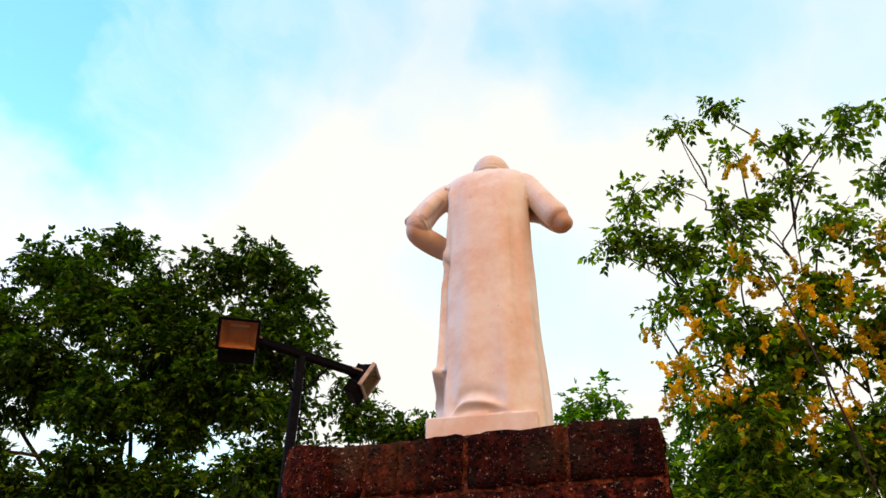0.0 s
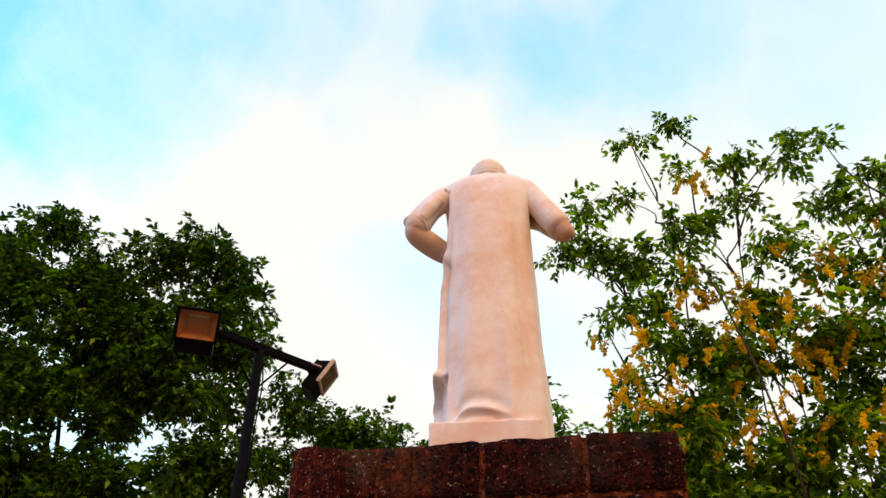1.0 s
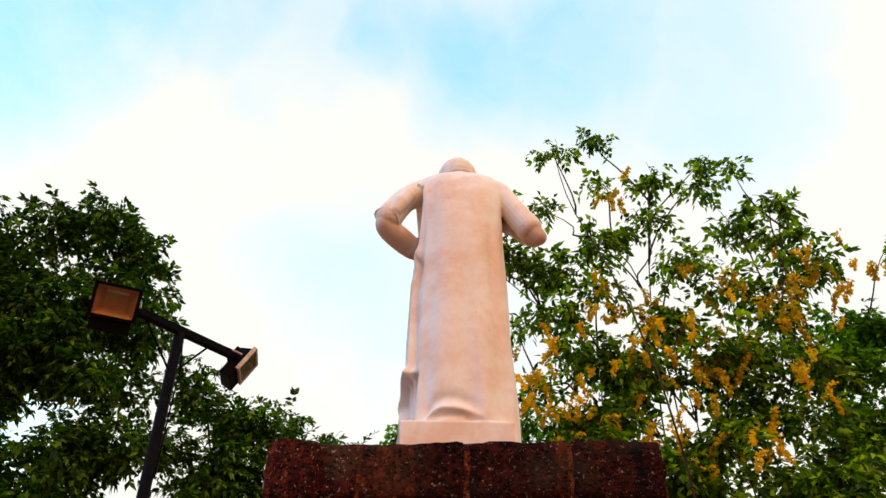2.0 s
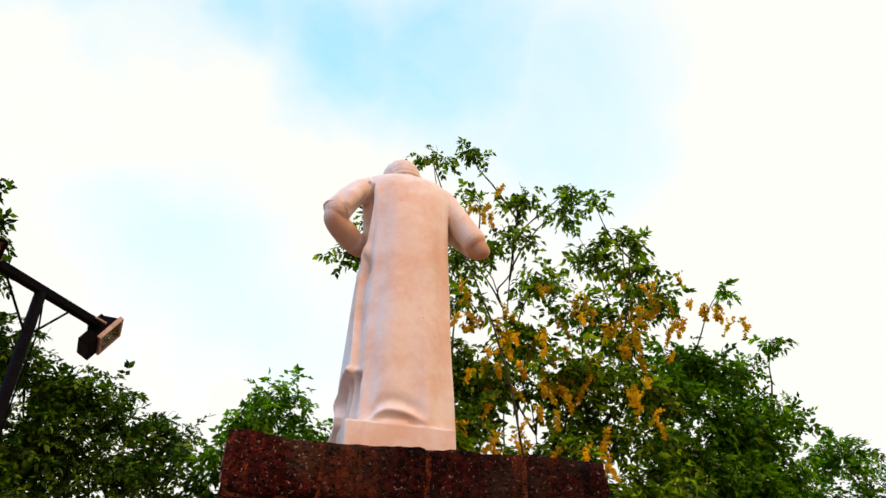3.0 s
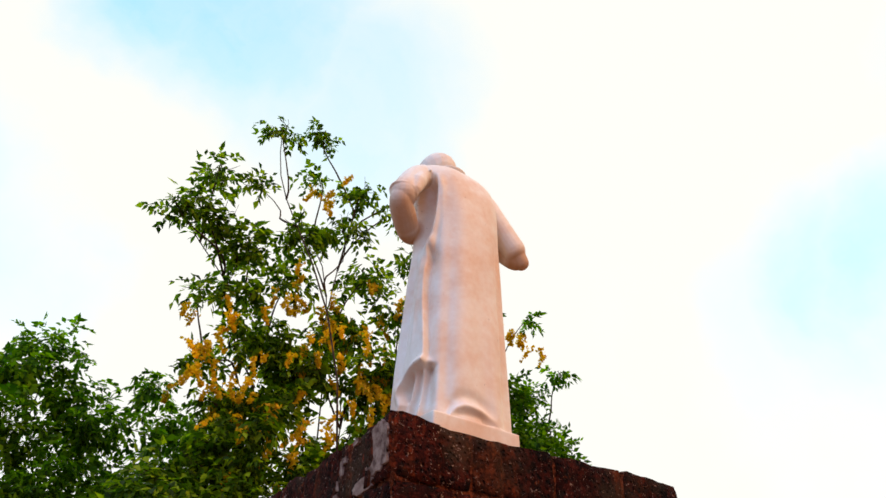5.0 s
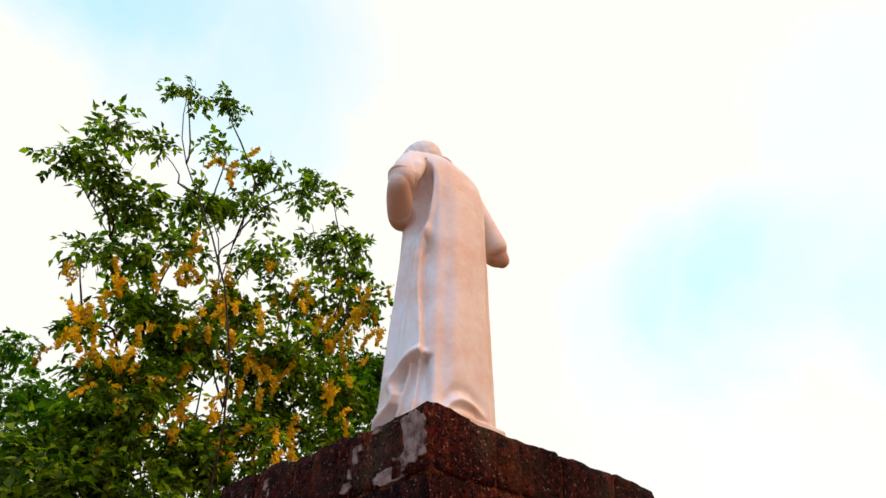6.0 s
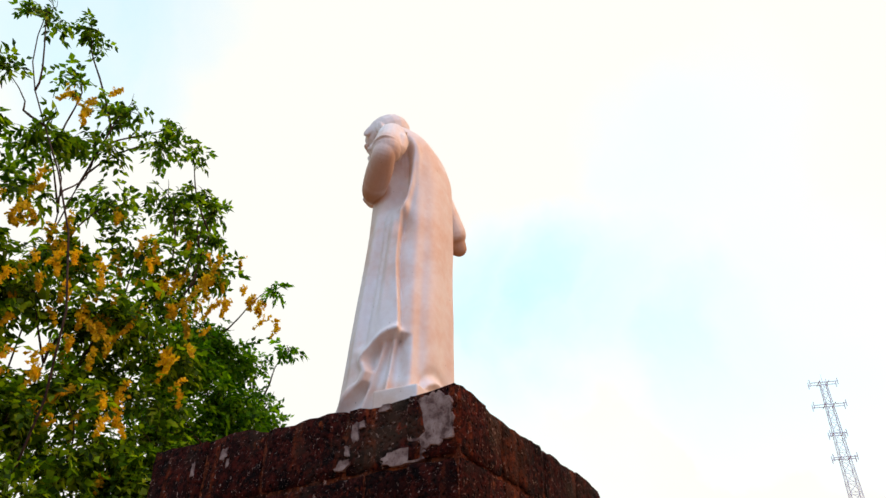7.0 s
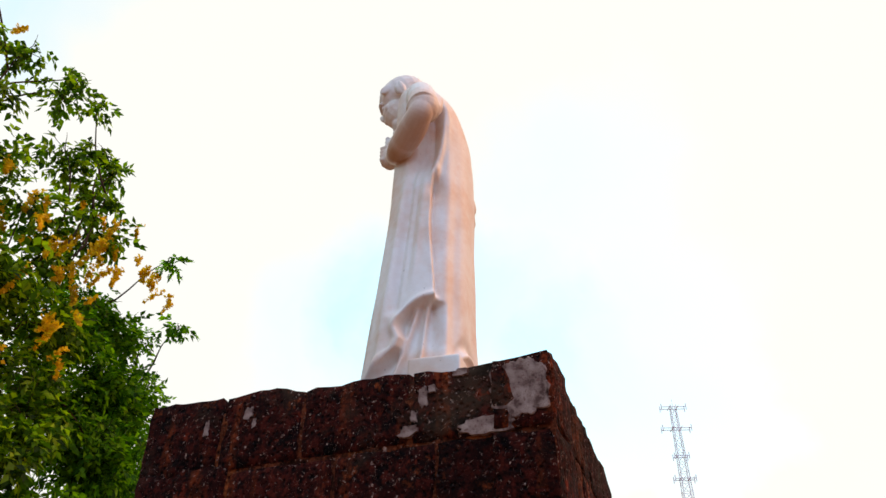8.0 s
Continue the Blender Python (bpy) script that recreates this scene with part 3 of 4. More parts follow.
# hem of the wide sleeve
w = Vector((-.23, -.07, -.43)).normalized()
a = w.orthogonal().normalized()
b = w.cross(a)
hem_ring = [tuple(Vector((-.356, .081, 1.240)) + (.076 + .004 * math.sin(3 * q)) * (math.cos(q) * a + math.sin(q) * b) + .010 * math.sin(2 * q) * w) for q in (2 * math.pi * k / 30 for k in range(31))]
tube(bm, hem_ring, [.0055] * 31, 8, caps=False)
# clasped palms: two palms, finger rows and thumbs
for s, cx, z0 in ((-1, -.015, 1.250), (1, .065, 1.385)):
    blob(bm, (cx - .005 * s, .345, z0 + .018), (.056, .052, .074), pose(0, 0, 0, 20, 0, 0))
    for k in range(4):
        z = z0 - .015 + .024 * k
        tube(bm, [(cx + .030 * s, .352, z), (cx + .022 * s, .390, z + .004), (cx - .030 * s, .394, z + .006)], [.0155, .0150, .0135], 10)
    tube(bm, [(cx, .347, z0 + .06), (cx - .012 * s, .354, z0 + .10), (cx - .018 * s, .350, z0 + .12)], [.018, .016, .012], 10)
# neck and head, bowed forward
tube(bm, [(.055, .170, 1.55), (.055, .215, 1.63), (.055, .275, 1.69)], [.105, .080, .072], 24)
tilt = pose(0, 0, 0, -34, 0, 0)
head_at = Matrix.Translation((.055, .312, 1.708)) @ tilt @ Matrix.Diagonal((1.20, 1.18, 1.10, 1))


def hb(place, radii, rx=0, ry=0, rz=0):
    blob(bm, (0, 0, 0), (1, 1, 1), head_at @ Matrix.Translation(place) @ pose(0, 0, 0, rx, ry, rz) @ Matrix.Diagonal((*radii, 1)), 18)


hb((0, -.012, .028), (.104, .122, .108))
hb((0, .046, -.052), (.078, .086, .102))
hb((0, .100, .026), (.058, .020, .012))
hb((0, .120, -.024), (.013, .022, .034), -18)
hb((0, .127, -.050), (.015, .012, .010))
for s in (-1, 1):
    hb((.103 * s, -.006, -.022), (.016, .026, .042), 12)
    hb((.112 * s, -.016, -.018), (.010, .012, .040), 12)
    hb((.042 * s, .084, -.030), (.028, .024, .026))
    hb((.036 * s, .102, .026), (.028, .014, .009), 0, 8 * s)
    hb((.033 * s, .100, .000), (.018, .016, .011))
    hb((.090 * s, .034, .046), (.010, .044, .026))
    hb((.022 * s, .100, -.078), (.026, .016, .011), 0, 14 * s)
hb((0, .100, -.090), (.022, .012, .008))
hb((0, .096, -.124), (.048, .036, .040))
# collar and shoulder seams
for z, r, w in ((1.628, .112, .008),):
    pts = [(.055 + r * math.cos(a), .205 + .92 * r * math.sin(a), z + .028 * math.sin(a) * -0.6) for a in (2 * math.pi * k / 28 for k in range(29))]
    tube(bm, pts, [w] * 29, 8, caps=False)
for side, x_top, x_low, drop in ((1, -.196, -.186, .10), (-1, .278, .258, .29)):
    line = []
    for k in range(19):
        h = 1.575 - drop * k / 18
        cx, hw, yb, yf, sq = lerp_rows(ROBE, h)
        u = min(abs((x_top + (x_low - x_top) * k / 18 - cx) / hw), 0.985)
        y = (yb + yf) / 2 - (yf - yb) / 2 * (1 - u ** sq) ** (1 / sq)
        line.append((cx - side * u * hw, y + 0.002, h))
    tube(bm, line, [.0075] * 19, 8)
# plinth block cast with the figure
box(bm, (0.520, 0.215, 0.265), Matrix.Translation((0.006, 0.048, -0.1325)), 0.006)
bmesh.ops.recalc_face_normals(bm, faces=bm.faces[:])
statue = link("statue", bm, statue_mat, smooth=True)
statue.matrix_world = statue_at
rm = statue.modifiers.new("fuse", "REMESH")
rm.mode, rm.voxel_size, rm.use_smooth_shade = "VOXEL", 0.005, True
sm = statue.modifiers.new("soften", "SMOOTH")
sm.factor, sm.iterations = 0.5, 1
tagged(statue, "cream statue of a robed figure, head bowed, on the pedestal", "statue")

# ---- lamp post ----
PT = Vector((-2.084, 8.346, 5.60))
lamp = base("lamp_post", (PT.x, PT.y, 0), "black steel post with a crossbar for two floodlights", "lamp post")
arm = Vector((1.32, 1.15, 0.05)).normalized()
bm = bmesh.new()
tube(bm, [(0, 0, 0), (0, 0, PT.z - 0.03)], [0.062, 0.056], 20)
part("pole", bm, paint_black, lamp, smooth=True)
bm = bmesh.new()
side = Vector((-arm.y, arm.x, 0)).normalized()
m = Matrix.Identity(4)
for i, c in enumerate((arm, side, arm.cross(side))):
    m.col[i][:3] = c
m.translation = Vector((0, 0, PT.z)) + arm * 0.14
box(bm, (1.50, 0.085, 0.085), m, 0.008)
part("crossbar", bm, paint_black, lamp)
for s in (-1, 1):
    bm = bmesh.new()
    tube(bm, [tuple(Vector((0, 0, PT.z - 0.52))), tuple(arm * (0.42 * s) + Vector((0, 0, PT.z - 0.03 + 0.02 * s)))], [0.012, 0.012], 8)
    part("brace", bm, paint_black, lamp)
bm = bmesh.new()
tube(bm, [(0.05, 0.02, PT.z - 0.15), (0.09, -0.03, PT.z - 0.45), (0.07, 0.0, PT.z - 1.0), (0.065, 0, PT.z - 1.6)], [0.009] * 4, 6)
part("cable", bm, paint_black, lamp)
bm = bmesh.new()
box(bm, (0.32, 0.32, 0.02), Matrix.Translation((0, 0, 0.012)), 0.004)
part("base_plate", bm, paint_black, lamp)


def floodlight(at, facing, w, h, label, frame_mat, frame_deep):
    """A floodlight whose glass looks along facing."""
    e = new("floodlight")
    f = Vector(facing).normalized()
    right = f.cross(Vector((0, 0, 1))).normalized()
    up = right.cross(f)
    m = Matrix.Identity(4)
    for i, c in enumerate((right, -f, up)):
        m.col[i][:3] = c
    m.translation = at
    e.matrix_world = m
    tagged(e, label, "floodlight", "floodlights on the post")
    d = 0.17
    b = bmesh.new()                       # housing: open tray, narrower at the back
    front = [(-w / 2, 0, -h / 2), (w / 2, 0, -h / 2), (w / 2, 0, h / 2), (-w / 2, 0, h / 2)]
    back = [(x * 0.62, d, z * 0.62) for x, _, z in front]
    inner_f = [(x * 0.9, -0.002, z * 0.9) for x, _, z in front]
    inner_b = [(x * 0.52, d * 0.75, z * 0.52) for x, _, z in front]
    V = [[b.verts.new(p) for p in ringp] for ringp in (front, back, inner_f, inner_b)]
    for k in range(4):
        j = (k + 1) % 4
        b.faces.new((V[0][k], V[0][j], V[1][j], V[1][k]))
        b.faces.new((V[0][j], V[0][k], V[2][k], V[2][j]))
    b.faces.new(V[1])
    for k in range(4):
        j = (k + 1) % 4
        b.faces.new((V[2][j], V[2][k], V[3][k], V[3][j]))
    b.faces.new(V[3][::-1])
    bmesh.ops.recalc_face_normals(b, faces=b.faces[:])
    house = part("housing", b, paint_black, e)
    b = bmesh.new()
    inner = [b.verts.new((x * 0.99, y - 0.001, z * 0.99)) for x, y, z in inner_f]
    deep = [b.verts.new((x * 0.98, y - 0.004, z * 0.98)) for x, y, z in inner_b]
    for k in range(4):
        j = (k + 1) % 4
        b.faces.new((inner[k], inner[j], deep[j], deep[k]))
    b.faces.new(deep)
    part("reflector", b, reflector_mat, e, "mottled orange reflector")
    b = bmesh.new()
    for z in (-1, 1):
        box(b, (w + 0.03, frame_deep, 0.03), Matrix.Translation((0, frame_deep / 2 - 0.028, z * h / 2)), 0.004)
        box(b, (0.03, frame_deep, h), Matrix.Translation((z * w / 2, frame_deep / 2 - 0.028, 0)), 0.004)
    rim = part("front_frame", b, frame_mat, e)
    b = bmesh.new()
    box(b, (w * 0.93, 0.005, h * 0.93), Matrix.Translation((0, -0.008, 0)))
    g = part("glass", b, glass_mat, rim, "dusty glass pane")
    g.visible_shadow = False
    for k in range(6):
        b = bmesh.new()
        box(b, (0.006, 0.05, h * 0.66), Matrix.Translation((-w * 0.26 + k * w * 0.104, d + 0.02, 0)), 0.0015)
        part("cooling_fin", b, paint_black, house)
    b = bmesh.new()
    box(b, (w * 0.5, 0.055, 0.07), Matrix.Translation((0, d * 0.55, h * 0.36)), 0.008)
    part("gear_box", b, alu_mat, e, "dusty beige gear box")
    b = bmesh.new()
    tube(b, [(-w / 2 - 0.02, 0.06, 0), (-w / 2 - 0.03, 0.16, -0.02), (-w / 2 - 0.02, 0.24, -0.03), (w / 2 + 0.02, 0.24, -0.03), (w / 2 + 0.03, 0.16, -0.02), (w / 2 + 0.02, 0.06, 0)], [0.012] * 6, 8)
    part("bracket", b, alu_mat, e, "grey mounting bracket")
    b = bmesh.new()
    box(b, (w * 0.92, 0.15, 0.15), Matrix.Translation((0, 0.075, -h / 2 - 0.07)), 0.01)
    part("ballast_box", b, paint_black, e)
    return e


floodlight(PT + arm * -0.80 + Vector((0.0, -0.02, -0.02)), (0.17, -0.86, -0.50), 0.43, 0.33, "black floodlight with a mottled orange reflector on the post", paint_black, 0.045)
floodlight(PT + arm * 0.98 + Vector((0.0, 0.0, -0.05)), (0.85, -0.06, -0.52), 0.40, 0.30, "black floodlight with a dusty beige frame on the post", alu_mat, 0.05)


# ---- trees ----
def leaf_sprays(count, pairs, length, leaf, width, droop, seed):
    """Several uneven compound leaves along +x: leaflets as folded blades. Each: vertices and faces."""
    gen, res = np.random.default_rng(seed), []
    for _ in range(count):
        v, f = [], []
        bow = gen.normal() * 0.25
        for i in range(pairs):
            x = length * (0.2 + 0.8 * i / max(pairs - 1, 1)) * gen.uniform(0.9, 1.1)
            z = -droop * (x / length) ** 2 * length
            y = bow * (x / length) ** 2 * length
            for s in (-1, 1):
                if gen.random() < 0.12:
                    continue
                a = radians(60 - 24 * i / pairs + gen.normal() * 18) * s
                d = np.array([math.cos(a), math.sin(a), -0.55 * droop + gen.normal() * 0.35])
                d /= np.linalg.norm(d)
                n = np.array([-d[1], d[0], gen.normal() * 0.35])
                p = np.array([x, y, z])
                q = leaf * gen.uniform(0.7, 1.15)
                w = width * gen.uniform(0.8, 1.2)
                i0 = len(v)
                v += [p, p + d * q * 0.45 + n * w + [0, 0, .18 * w], p + d * q + [0, 0, -0.16 * q], p + d * q * 0.45 - n * w + [0, 0, .18 * w]]
                f += [(i0, i0 + 1, i0 + 2), (i0, i0 + 2, i0 + 3)]
        res.append((np.array(v), np.array(f)))
    return res


def scatter(gen, clumps, per, spray, size, outward=0.6, flat=0.35):
    """Sprays in clumps (x, y, z, radius), thinner inside; per: sprays in a clump of radius 1."""
    V, Fc, count = [], [], 0
    for x, y, z, r in clumps:
        sv, sf = spray[gen.integers(len(spray))]
        n = max(int(per * r * r), 4)
        d = gen.normal(size=(n, 3))
        d /= np.linalg.norm(d, axis=1)[:, None]
        rad = r * gen.uniform(0.25, 1.0, n) ** 0.6
        pos = np.array([x, y, z]) + d * rad[:, None] * np.array([1, 1, 0.72])
        way = d * outward + gen.normal(size=(n, 3)) * 0.55
        way[:, 2] = way[:, 2] * 0.6 - 0.28
        way /= np.linalg.norm(way, axis=1)[:, None]
        up = np.tile([0, 0, 1.0], (n, 1)) + gen.normal(size=(n, 3)) * flat
        sd = np.cross(up, way)
        sd /= np.linalg.norm(sd, axis=1)[:, None]
        up = np.cross(way, sd)
        sc = size * gen.uniform(0.7, 1.25, n)
        M = np.stack([way, sd, up], axis=2) * sc[:, None, None]
        vv = np.einsum("nij,kj->nki", M, sv) + pos[:, None, :]
        V.append(vv.reshape(-1, 3))
        Fc.append((sf[None] + (np.arange(n) * len(sv))[:, None, None]).reshape(-1, 3) + count)
        count += n * len(sv)
    return np.concatenate(V), np.concatenate(Fc)


def branch(bm, a, b, r0, r1, gen, sag=0.08, sides=7, n=7):
    a, b = np.array(a, float), np.array(b, float)
    L = np.linalg.norm(b - a)
    pts, rad = [], []
    w = gen.normal(size=(3, 3)) * L * 0.075
    for i in range(n + 1):
        t = i / n
        p = a + (b - a) * t + np.array([0, 0, sag * L]) * math.sin(math.pi * t) + w[0] * math.sin(math.pi * t) + w[1] * math.sin(2 * math.pi * t) * 0.7
        pts.append(p)
        rad.append(r0 + (r1 - r0) * t)
    tube(bm, pts, rad, sides)
    return pts


def tree(name, foot, fork, clumps, trunk_r, leaf_mat, spray, size, per, seed, label, extra=None, twigs=3, trunk_label="", sub=None, spread=0.85):
    gen = np.random.default_rng(seed)
    e = base(name, (foot[0], foot[1], 0), label, "tree", "trees behind the pedestal")
    o = np.array([foot[0], foot[1], 0.0])
    bm = bmesh.new()
    fork = np.array(fork, float)
    spine = branch(bm, np.array([0, 0, -0.05]), fork - o, trunk_r, trunk_r * 0.62, gen, 0.0, 12, 9)
    # main limbs to a few spread-out clumps, the rest grow from the nearest limb
    limbs = [[np.array(p) for p in spine[5:]]]
    ends = []
    for c in clumps:
        c3 = np.array(c[:3]) - o
        if all(np.linalg.norm(c3 - q) > 2.2 for q in ends):
            ends.append(c3)
            start = spine[-1] if gen.random() < 0.6 else spine[-2]
            limbs.append(branch(bm, start, c3, trunk_r * 0.22, 0.010, gen, 0.06, 8, 10))
    cloud = np.concatenate([np.array(l) for l in limbs])
    for c in clumps:
        c3 = np.array(c[:3]) - o
        k = cloud[np.argmin(np.linalg.norm(cloud - (c3 * 0.8 + (fork - o) * 0.2), axis=1))]
        if np.linalg.norm(k - c3) > 0.5:
            branch(bm, k, c3, 0.026, 0.008, gen, 0.05, 6, 6)
        for _ in range(twigs):
            d = gen.normal(size=3)
            d /= np.linalg.norm(d)
            branch(bm, c3 - d * 0.1, c3 + d * c[3] * np.array([0.9, 0.9, 0.65]), 0.012, 0.004, gen, 0.04, 4, 4)
    part("trunk", bm, bark_mat, e, trunk_label or "brown trunk with spreading limbs", smooth=True)
    sub_clumps = []
    for c in clumps:
        nsub = sub or max(int(3 + 4 * c[3]), 3)
        for _ in range(nsub):
            d = gen.normal(size=3)
            d /= np.linalg.norm(d)
            rr = c[3] * gen.uniform(0.3, spread)
            sub_clumps.append((c[0] + d[0] * rr, c[1] + d[1] * rr, c[2] + d[2] * rr * 0.75, c[3] * gen.uniform(0.32, 0.55)))
    V, Fc = scatter(gen, sub_clumps, per, spray, size)
    from_arrays("crown", V - o, Fc, leaf_mat, e)
    if extra is not None:
        extra(e, o, gen)
    return e


CASSIA_LEAF = leaf_sprays(8, 4, 0.28, 0.17, 0.046, 0.45, 5)
DARK_LEAF = leaf_sprays(8, 5, 0.38, 0.20, 0.054, 0.40, 6)

# slender flowering tree: x, y, z, radius of each leafy branch end
CASSIA_TOP = [(3.2, 14.3, 11.5, .36), (3.6, 14.2, 11.8, .55), (3.9, 14.0, 12.8, .55), (4.1, 14.0, 11.5, .65), (4.8, 13.7, 12.6, .45),
              (5.1, 13.6, 14.55, .45), (6.2, 13.3, 15.0, .5), (9.9, 11.9, 12.3, .42), (10.0, 11.8, 11.6, .42), (10.3, 11.8, 10.9, .45), (4.5, 13.9, 9.9, .5), (4.3, 13.9, 8.2, .5), (6.0, 13.3, 13.4, .32), (4.7, 13.8, 10.9, .70), (5.9, 13.3, 11.6, .70),
              (6.8, 13.0, 12.2, .55), (7.2, 12.9, 13.5, .55), (8.4, 12.5, 13.9, .42), (8.3, 12.5, 13.2, .52), (9.0, 12.2, 13.6, .36),
              (9.6, 12.1, 12.7, .42), (8.7, 12.3, 11.9, .65), (9.4, 12.1, 11.4, .60), (7.5, 12.8, 11.1, .70), (4.0, 14.0, 9.6, .42)]
CASSIA_LOW = [(5.0, 13.7, 9.8, .60), (5.7, 13.4, 10.3, .65), (4.8, 13.7, 8.7, .68), (5.6, 13.4, 9.0, .80), (6.9, 13.0, 9.4, .80),
              (8.3, 12.5, 10.2, .80), (9.9, 11.9, 10.6, .60), (9.2, 12.1, 9.5, .8), (7.8, 12.2, 8.4, .9), (4.9, 13.8, 7.5, .7), (5.9, 13.3, 7.5, .9),
              (7.2, 12.6, 7.0, 1.0), (8.8, 12.0, 7.2, .9), (5.0, 13.4, 6.3, .9), (6.6, 12.8, 6.0, 1.0), (4.6, 13.5, 6.4, .7), (8.4, 11.8, 5.8, 1.0),
              (4.2, 13.4, 5.0, 1.0), (6.0, 12.8, 4.6, 1.1), (7.8, 12.2, 4.4, 1.1)]
RACEMES = [(5.6, 13.0, 9.5), (5.9, 12.9, 9.1), (4.4, 13.4, 8.9), (4.1, 13.5, 8.3), (6.6, 12.6, 9.5), (5.0, 13.2, 8.0), (7.9, 12.0, 8.6), (5.5, 12.7, 7.2),
           (4.6, 13.1, 7.0), (6.3, 12.4, 6.9), (9.5, 11.7, 10.6), (6.3, 13.0, 12.8), (7.0, 12.6, 9.9), (8.8, 11.8, 9.4), (10.1, 11.5, 9.9),
           (7.2, 12.1, 7.8), (8.6, 11.4, 7.9), (3.9, 13.3, 7.6), (8.1, 12.0, 10.4), (5.9, 12.6, 8.2), (6.9, 12.1, 6.2), (5.2, 12.9, 6.2), (7.7, 11.8, 6.6), (8.3, 11.5, 9.0), (7.4, 12.2, 8.7)]

CASSIA_SKIRT = [(5.0, 13.0, 6.6, .8), (4.6, 13.6, 7.2, .6), (5.3, 12.9, 5.4, .9), (6.0, 12.4, 5.0, .9), (7.4, 12.6, 8.2, .8), (8.6, 12.2, 8.6, .8), (9.6, 11.9, 8.4, .8), (6.4, 12.9, 8.3, .8), (7.6, 12.3, 5.6, 1.0), (9.3, 11.8, 6.4, 1.0),
                (4.0, 13.8, 5.8, .9), (3.4, 14.2, 4.8, 1.0), (4.6, 13.2, 5.8, .9), (5.2, 13.0, 4.4, 1.1), (6.2, 13.6, 8.2, .9), (8.4, 12.8, 7.8, .9), (9.0, 12.4, 6.0, 1.0)]


def flower_racemes(spots, per, spread):
    def add(e, o, gen):
        """Hanging yellow racemes: short drooping strings of small petals round a stalk."""
        V, Fc, n0 = [], [], 0
        for s in spots:
            for _ in range(per):
                p = np.array(s) - o + gen.normal(size=3) * spread
                L = gen.uniform(0.22, 0.42)
                lean = gen.normal(size=2) * 0.12
                for k in range(int(95 * L) + 14):
                    t = gen.random()
                    wid = 0.085 * (1 - 0.7 * t)
                    c = p + np.array([lean[0] * t + gen.normal() * wid * 0.6, lean[1] * t + gen.normal() * wid * 0.6, -L * t])
                    a = gen.normal(size=3)
                    a /= np.linalg.norm(a)
                    b = np.cross(a, gen.normal(size=3))
                    b /= np.linalg.norm(b)
                    q = gen.uniform(0.034, 0.060)
                    V += [c - a * q, c + b * q * 0.7 + a * 0.2 * q, c + a * q, c - b * q * 0.7 + a * 0.2 * q]
                    Fc += [(n0, n0 + 1, n0 + 2), (n0, n0 + 2, n0 + 3)]
                    n0 += 4
        ob = from_arrays("blossom", np.array(V), np.array(Fc), flower_mat, e)
        tagged(ob, "hanging clusters of yellow flowers")
    return add


tree("flowering_tree", (7.0, 13.2), (6.9, 13.1, 3.6), CASSIA_TOP + CASSIA_LOW + CASSIA_SKIRT, 0.10, leaf_cassia, CASSIA_LEAF, 1.12, 136, 11,
     "slender tree with open crown and yellow flowers", flower_racemes(RACEMES, 8, 0.36), twigs=4, spread=0.7)

# lower leafy tree behind it, with a flowering twig on its outside
TREE_R = [(11.0, 12.3, 9.8, .8), (11.7, 12.0, 9.3, .7), (12.6, 11.8, 9.4, .6), (13.0, 11.7, 8.5, .8), (10.4, 12.3, 8.8, .9), (11.6, 12.0, 8.3, 1.0),
          (12.4, 11.8, 7.6, .9), (12.8, 11.8, 6.8, .9), (11.05, 10.7, 10.7, .14), (12.5, 10.8, 9.75, .15), (12.2, 11.7, 6.2, 1.0), (10.2, 12.2, 7.4, 1.1), (11.6, 11.8, 6.6, 1.2),
          (9.4, 11.6, 4.4, 1.2), (11.0, 11.0, 3.8, 1.2), (12.9, 11.4, 5.0, 1.2), (11.2, 11.6, 5.0, 1.2)]
tree("leafy_tree", (12.4, 11.9), (12.3, 11.8, 4.6), TREE_R, 0.20, leaf_bright, DARK_LEAF, 0.85, 165, 23, "leafy green tree beside the flowering tree", flower_racemes([(10.75, 11.0, 10.25), (11.1, 10.9, 10.4), (11.6, 10.85, 10.1), (10.3, 11.6, 9.9)], 3, 0.10))

TREE_F = [(19.3, 14.3, 9.2, 1.1), (20.9, 14.0, 8.2, 1.1), (22.2, 13.6, 6.9, 1.1), (20.1, 13.9, 6.9, 1.4), (18.3, 14.4, 7.8, 1.2), (17.6, 14.4, 6.4, 1.4), (22.0, 13.4, 5.4, 1.2)]
tree("leafy_tree", (19.8, 14.4), (19.7, 14.3, 4.4), TREE_F, 0.2, leaf_bright, DARK_LEAF, 0.95, 105, 29, "leafy green tree farther along the row")

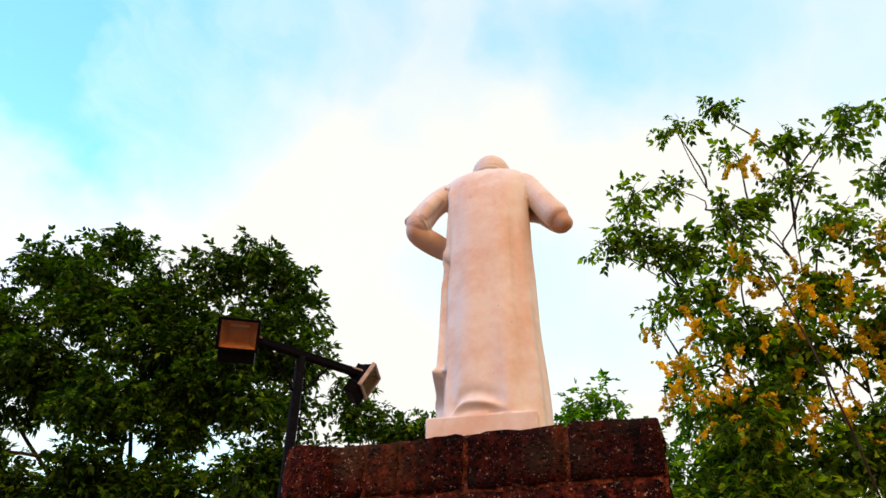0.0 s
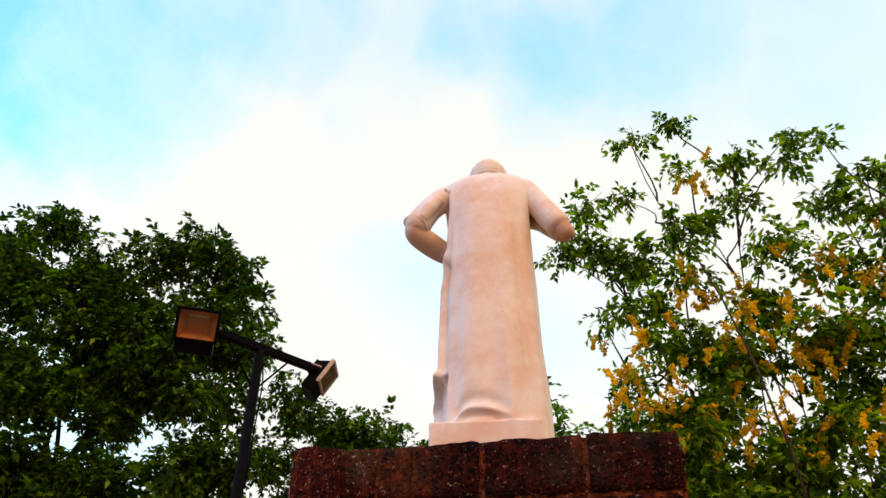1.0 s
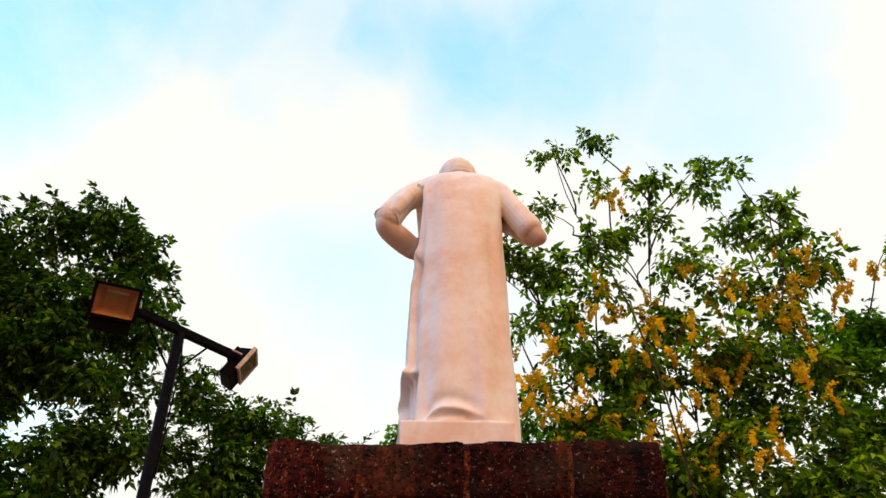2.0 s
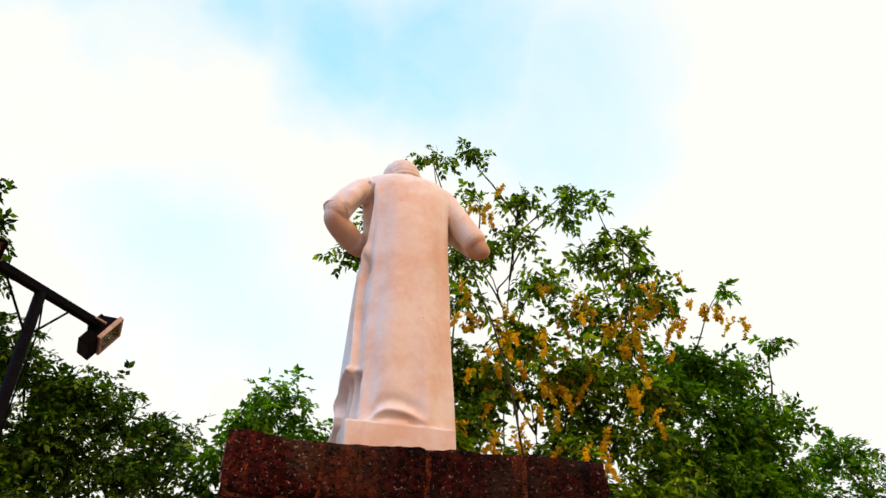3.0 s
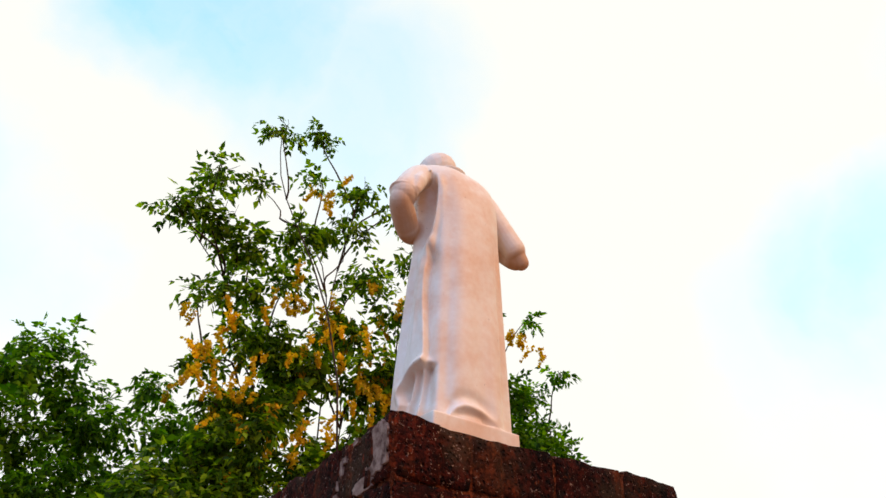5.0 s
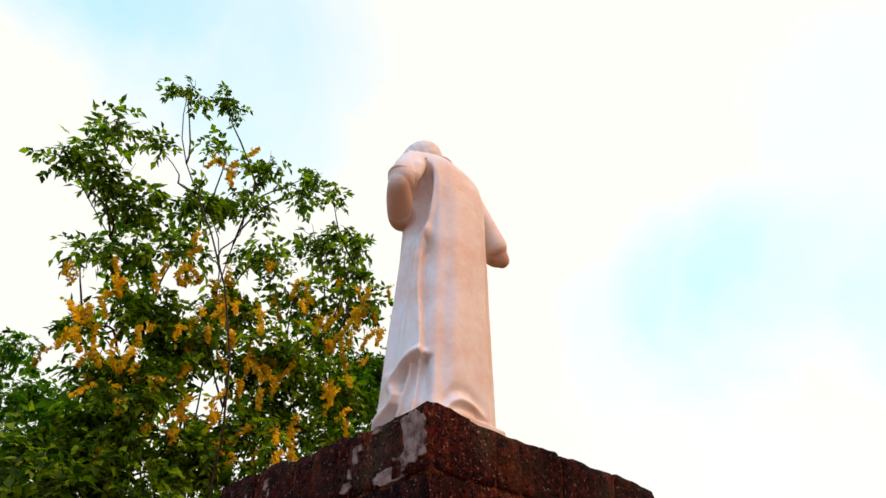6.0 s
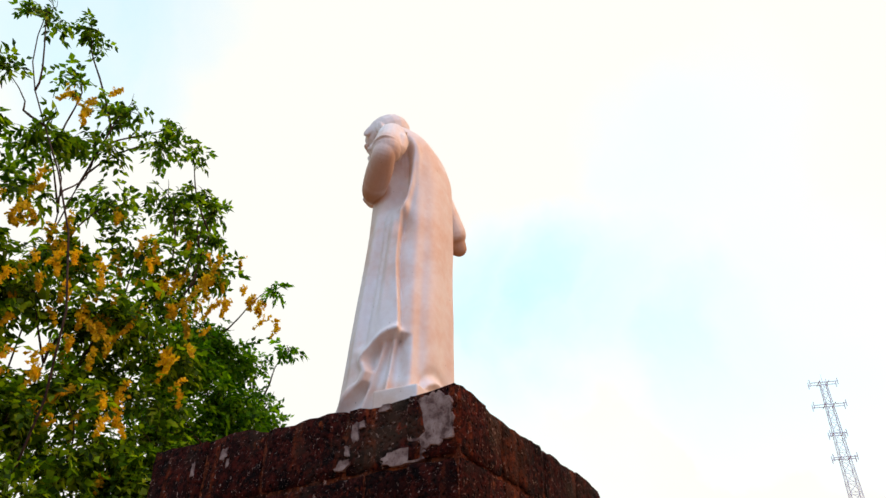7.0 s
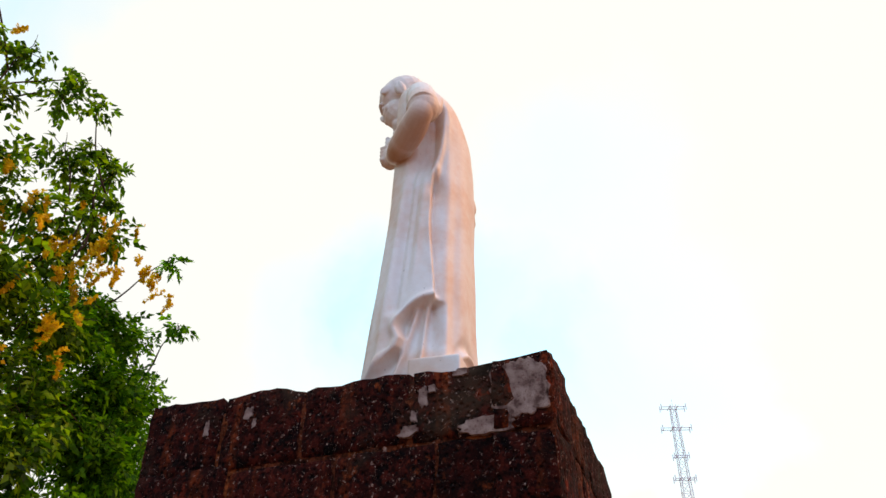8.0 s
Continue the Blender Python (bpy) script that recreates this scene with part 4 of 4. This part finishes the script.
# dense dark tree behind the lamp post
TREE_L = [(-13.1, 19, 13.2, 1.2), (-11.8, 19, 14.5, 1.1), (-10.6, 19, 14.3, 1.0), (-9.6, 19, 15.0, 1.0), (-7.9, 19, 13.7, 1.2), (-6.6, 19, 14.1, 1.1),
          (-5.5, 19, 14.7, 1.0), (-4.8, 19, 13.8, 1.0), (-4.6, 19, 12.4, 1.1), (-3.9, 19, 11.4, .9), (-12.0, 18.6, 11.9, 1.5), (-9.6, 18.4, 12.9, 1.5),
          (-7.4, 18.5, 12.0, 1.6), (-5.6, 18.6, 11.6, 1.4), (-14.4, 19, 11.2, 1.4), (-10.4, 18.2, 10.4, 1.5), (-13.0, 18.5, 9.0, 1.4), (-4.6, 18.8, 10.0, 1.3),
          (-6.2, 18.4, 9.8, 1.4), (-8.3, 18.0, 9.9, 1.3), (-11.2, 18.0, 8.2, 1.3), (-8.6, 17.6, 8.0, 1.0), (-6.4, 18.2, 7.9, 1.3), (-4.4, 18.6, 8.2, 1.3)]
TREE_L += [(-13.6, 18.0, 6.8, 1.4), (-11.4, 17.6, 6.2, 1.4), (-9.2, 17.4, 6.2, 1.4), (-7.0, 17.6, 6.0, 1.4), (-5.0, 18.0, 6.4, 1.4),
           (-12.4, 16.6, 5.0, 1.3), (-10.2, 16.4, 4.8, 1.3), (-8.0, 16.4, 4.8, 1.3), (-6.0, 16.8, 5.0, 1.3), (-10.0, 20.2, 11.0, 1.4), (-7.4, 20.2, 11.2, 1.5)]
TREE_L += [(-10.9, 18.6, 7.6, 1.2), (-7.0, 18.6, 7.3, 1.2), (-12.6, 19.6, 8.6, 1.4), (-9.0, 18.4, 7.4, 1.2), (-11.8, 18.6, 7.0, 1.2), (-6.0, 18.6, 7.0, 1.2)]
TREE_L = [(x - 0.55, y, z - 0.45, r) for x, y, z, r in TREE_L]
tree("shade_tree", (-8.2, 19.4), (-8.4, 19.3, 7.2), TREE_L, 0.34, leaf_dark, DARK_LEAF, 1.0, 138, 31, "dense dark green shade tree behind the lamp post")

# lower trees between the two
TREE_M = [(-2.6, 20.5, 10.3, 1.1), (-1.6, 20.5, 9.6, 1.1), (-0.4, 20.6, 9.4, 1.0), (0.6, 20.6, 9.0, .9), (1.5, 20.7, 8.6, .8), (-2.6, 20.2, 8.4, 1.4),
          (-1.0, 20.2, 7.9, 1.3), (0.6, 20.3, 7.6, 1.2), (1.9, 20.5, 7.4, 1.0), (-2.2, 20, 6.4, 1.4), (0.0, 20, 6.2, 1.4), (1.6, 20.2, 6.0, 1.3)]
tree("low_tree", (-0.6, 20.9), (-0.6, 20.8, 5.2), TREE_M, 0.2, leaf_dark, DARK_LEAF, 0.95, 105, 37, "low green tree in the row behind the pedestal")
TREE_N = [(3.6, 19.4, 9.8, .9), (3.2, 19.4, 8.9, 1.0), (4.4, 19.2, 9.0, .8), (2.9, 19.2, 7.8, 1.2), (4.6, 19.0, 7.8, 1.2), (6.0, 18.6, 9.4, .7),
          (6.2, 18.6, 8.2, 1.1), (3.4, 19.0, 6.4, 1.3), (5.4, 18.8, 6.6, 1.4), (7.4, 18.3, 7.4, 1.3)]
tree("low_tree", (4.6, 19.6), (4.6, 19.5, 4.8), TREE_N, 0.18, leaf_bright, DARK_LEAF, 0.95, 105, 41, "small green tree in the row behind the pedestal")

# ---- radio mast far off ----
mast = base("radio_mast", (249.7, -63.8, 0), "pale steel lattice mast with antenna frames far off", "mast")
HM = 97.0


def mast_half(z):
    return 0.9 + 1.9 * (1 - z / HM)


for sx in (-1, 1):
    for sy in (-1, 1):
        bm = bmesh.new()
        tube(bm, [(sx * mast_half(0), sy * mast_half(0), 0), (sx * mast_half(HM), sy * mast_half(HM), HM)], [0.15, 0.11], 6)
        part("leg", bm, steel_mat, mast)
bm = bmesh.new()
z = 0.0
while z < HM - 2.5:
    z2 = z + 3.2
    a, b = mast_half(z), mast_half(min(z2, HM))
    for (x0, y0), (x1, y1) in (((-1, -1), (1, -1)), ((1, -1), (1, 1)), ((1, 1), (-1, 1)), ((-1, 1), (-1, -1))):
        tube(bm, [(x0 * a, y0 * a, z), (x1 * b, y1 * b, min(z2, HM))], [0.055, 0.055], 4)
        tube(bm, [(x1 * a, y1 * a, z), (x0 * b, y0 * b, min(z2, HM))], [0.055, 0.055], 4)
        tube(bm, [(x0 * a, y0 * a, z), (x1 * a, y1 * a, z)], [0.06, 0.06], 4)
    z = z2
part("lattice", bm, steel_mat, mast)
for z, w in ((96.0, 4.2), (88.5, 4.8), (79.0, 2.4), (71.5, 3.4)):
    bm = bmesh.new()
    for s in (-1, 1):
        tube(bm, [(s * 1.2, -w, z), (s * 1.2, w, z)], [0.13, 0.13], 5)
        tube(bm, [(-w * .6, s * 1.4, z), (w * .6, s * 1.4, z)], [0.13, 0.13], 5)
        for q in (-w, w):
            tube(bm, [(s * 1.2, q, z - 1.1), (s * 1.2, q, z + 1.1)], [0.16, 0.16], 6)
    part("antenna_frame", bm, steel_mat, mast)
bm = bmesh.new()
tube(bm, [(0, 0, HM - 2), (0, 0, HM + 2.2)], [0.12, 0.05], 6)
part("lightning_rod", bm, steel_mat, mast)
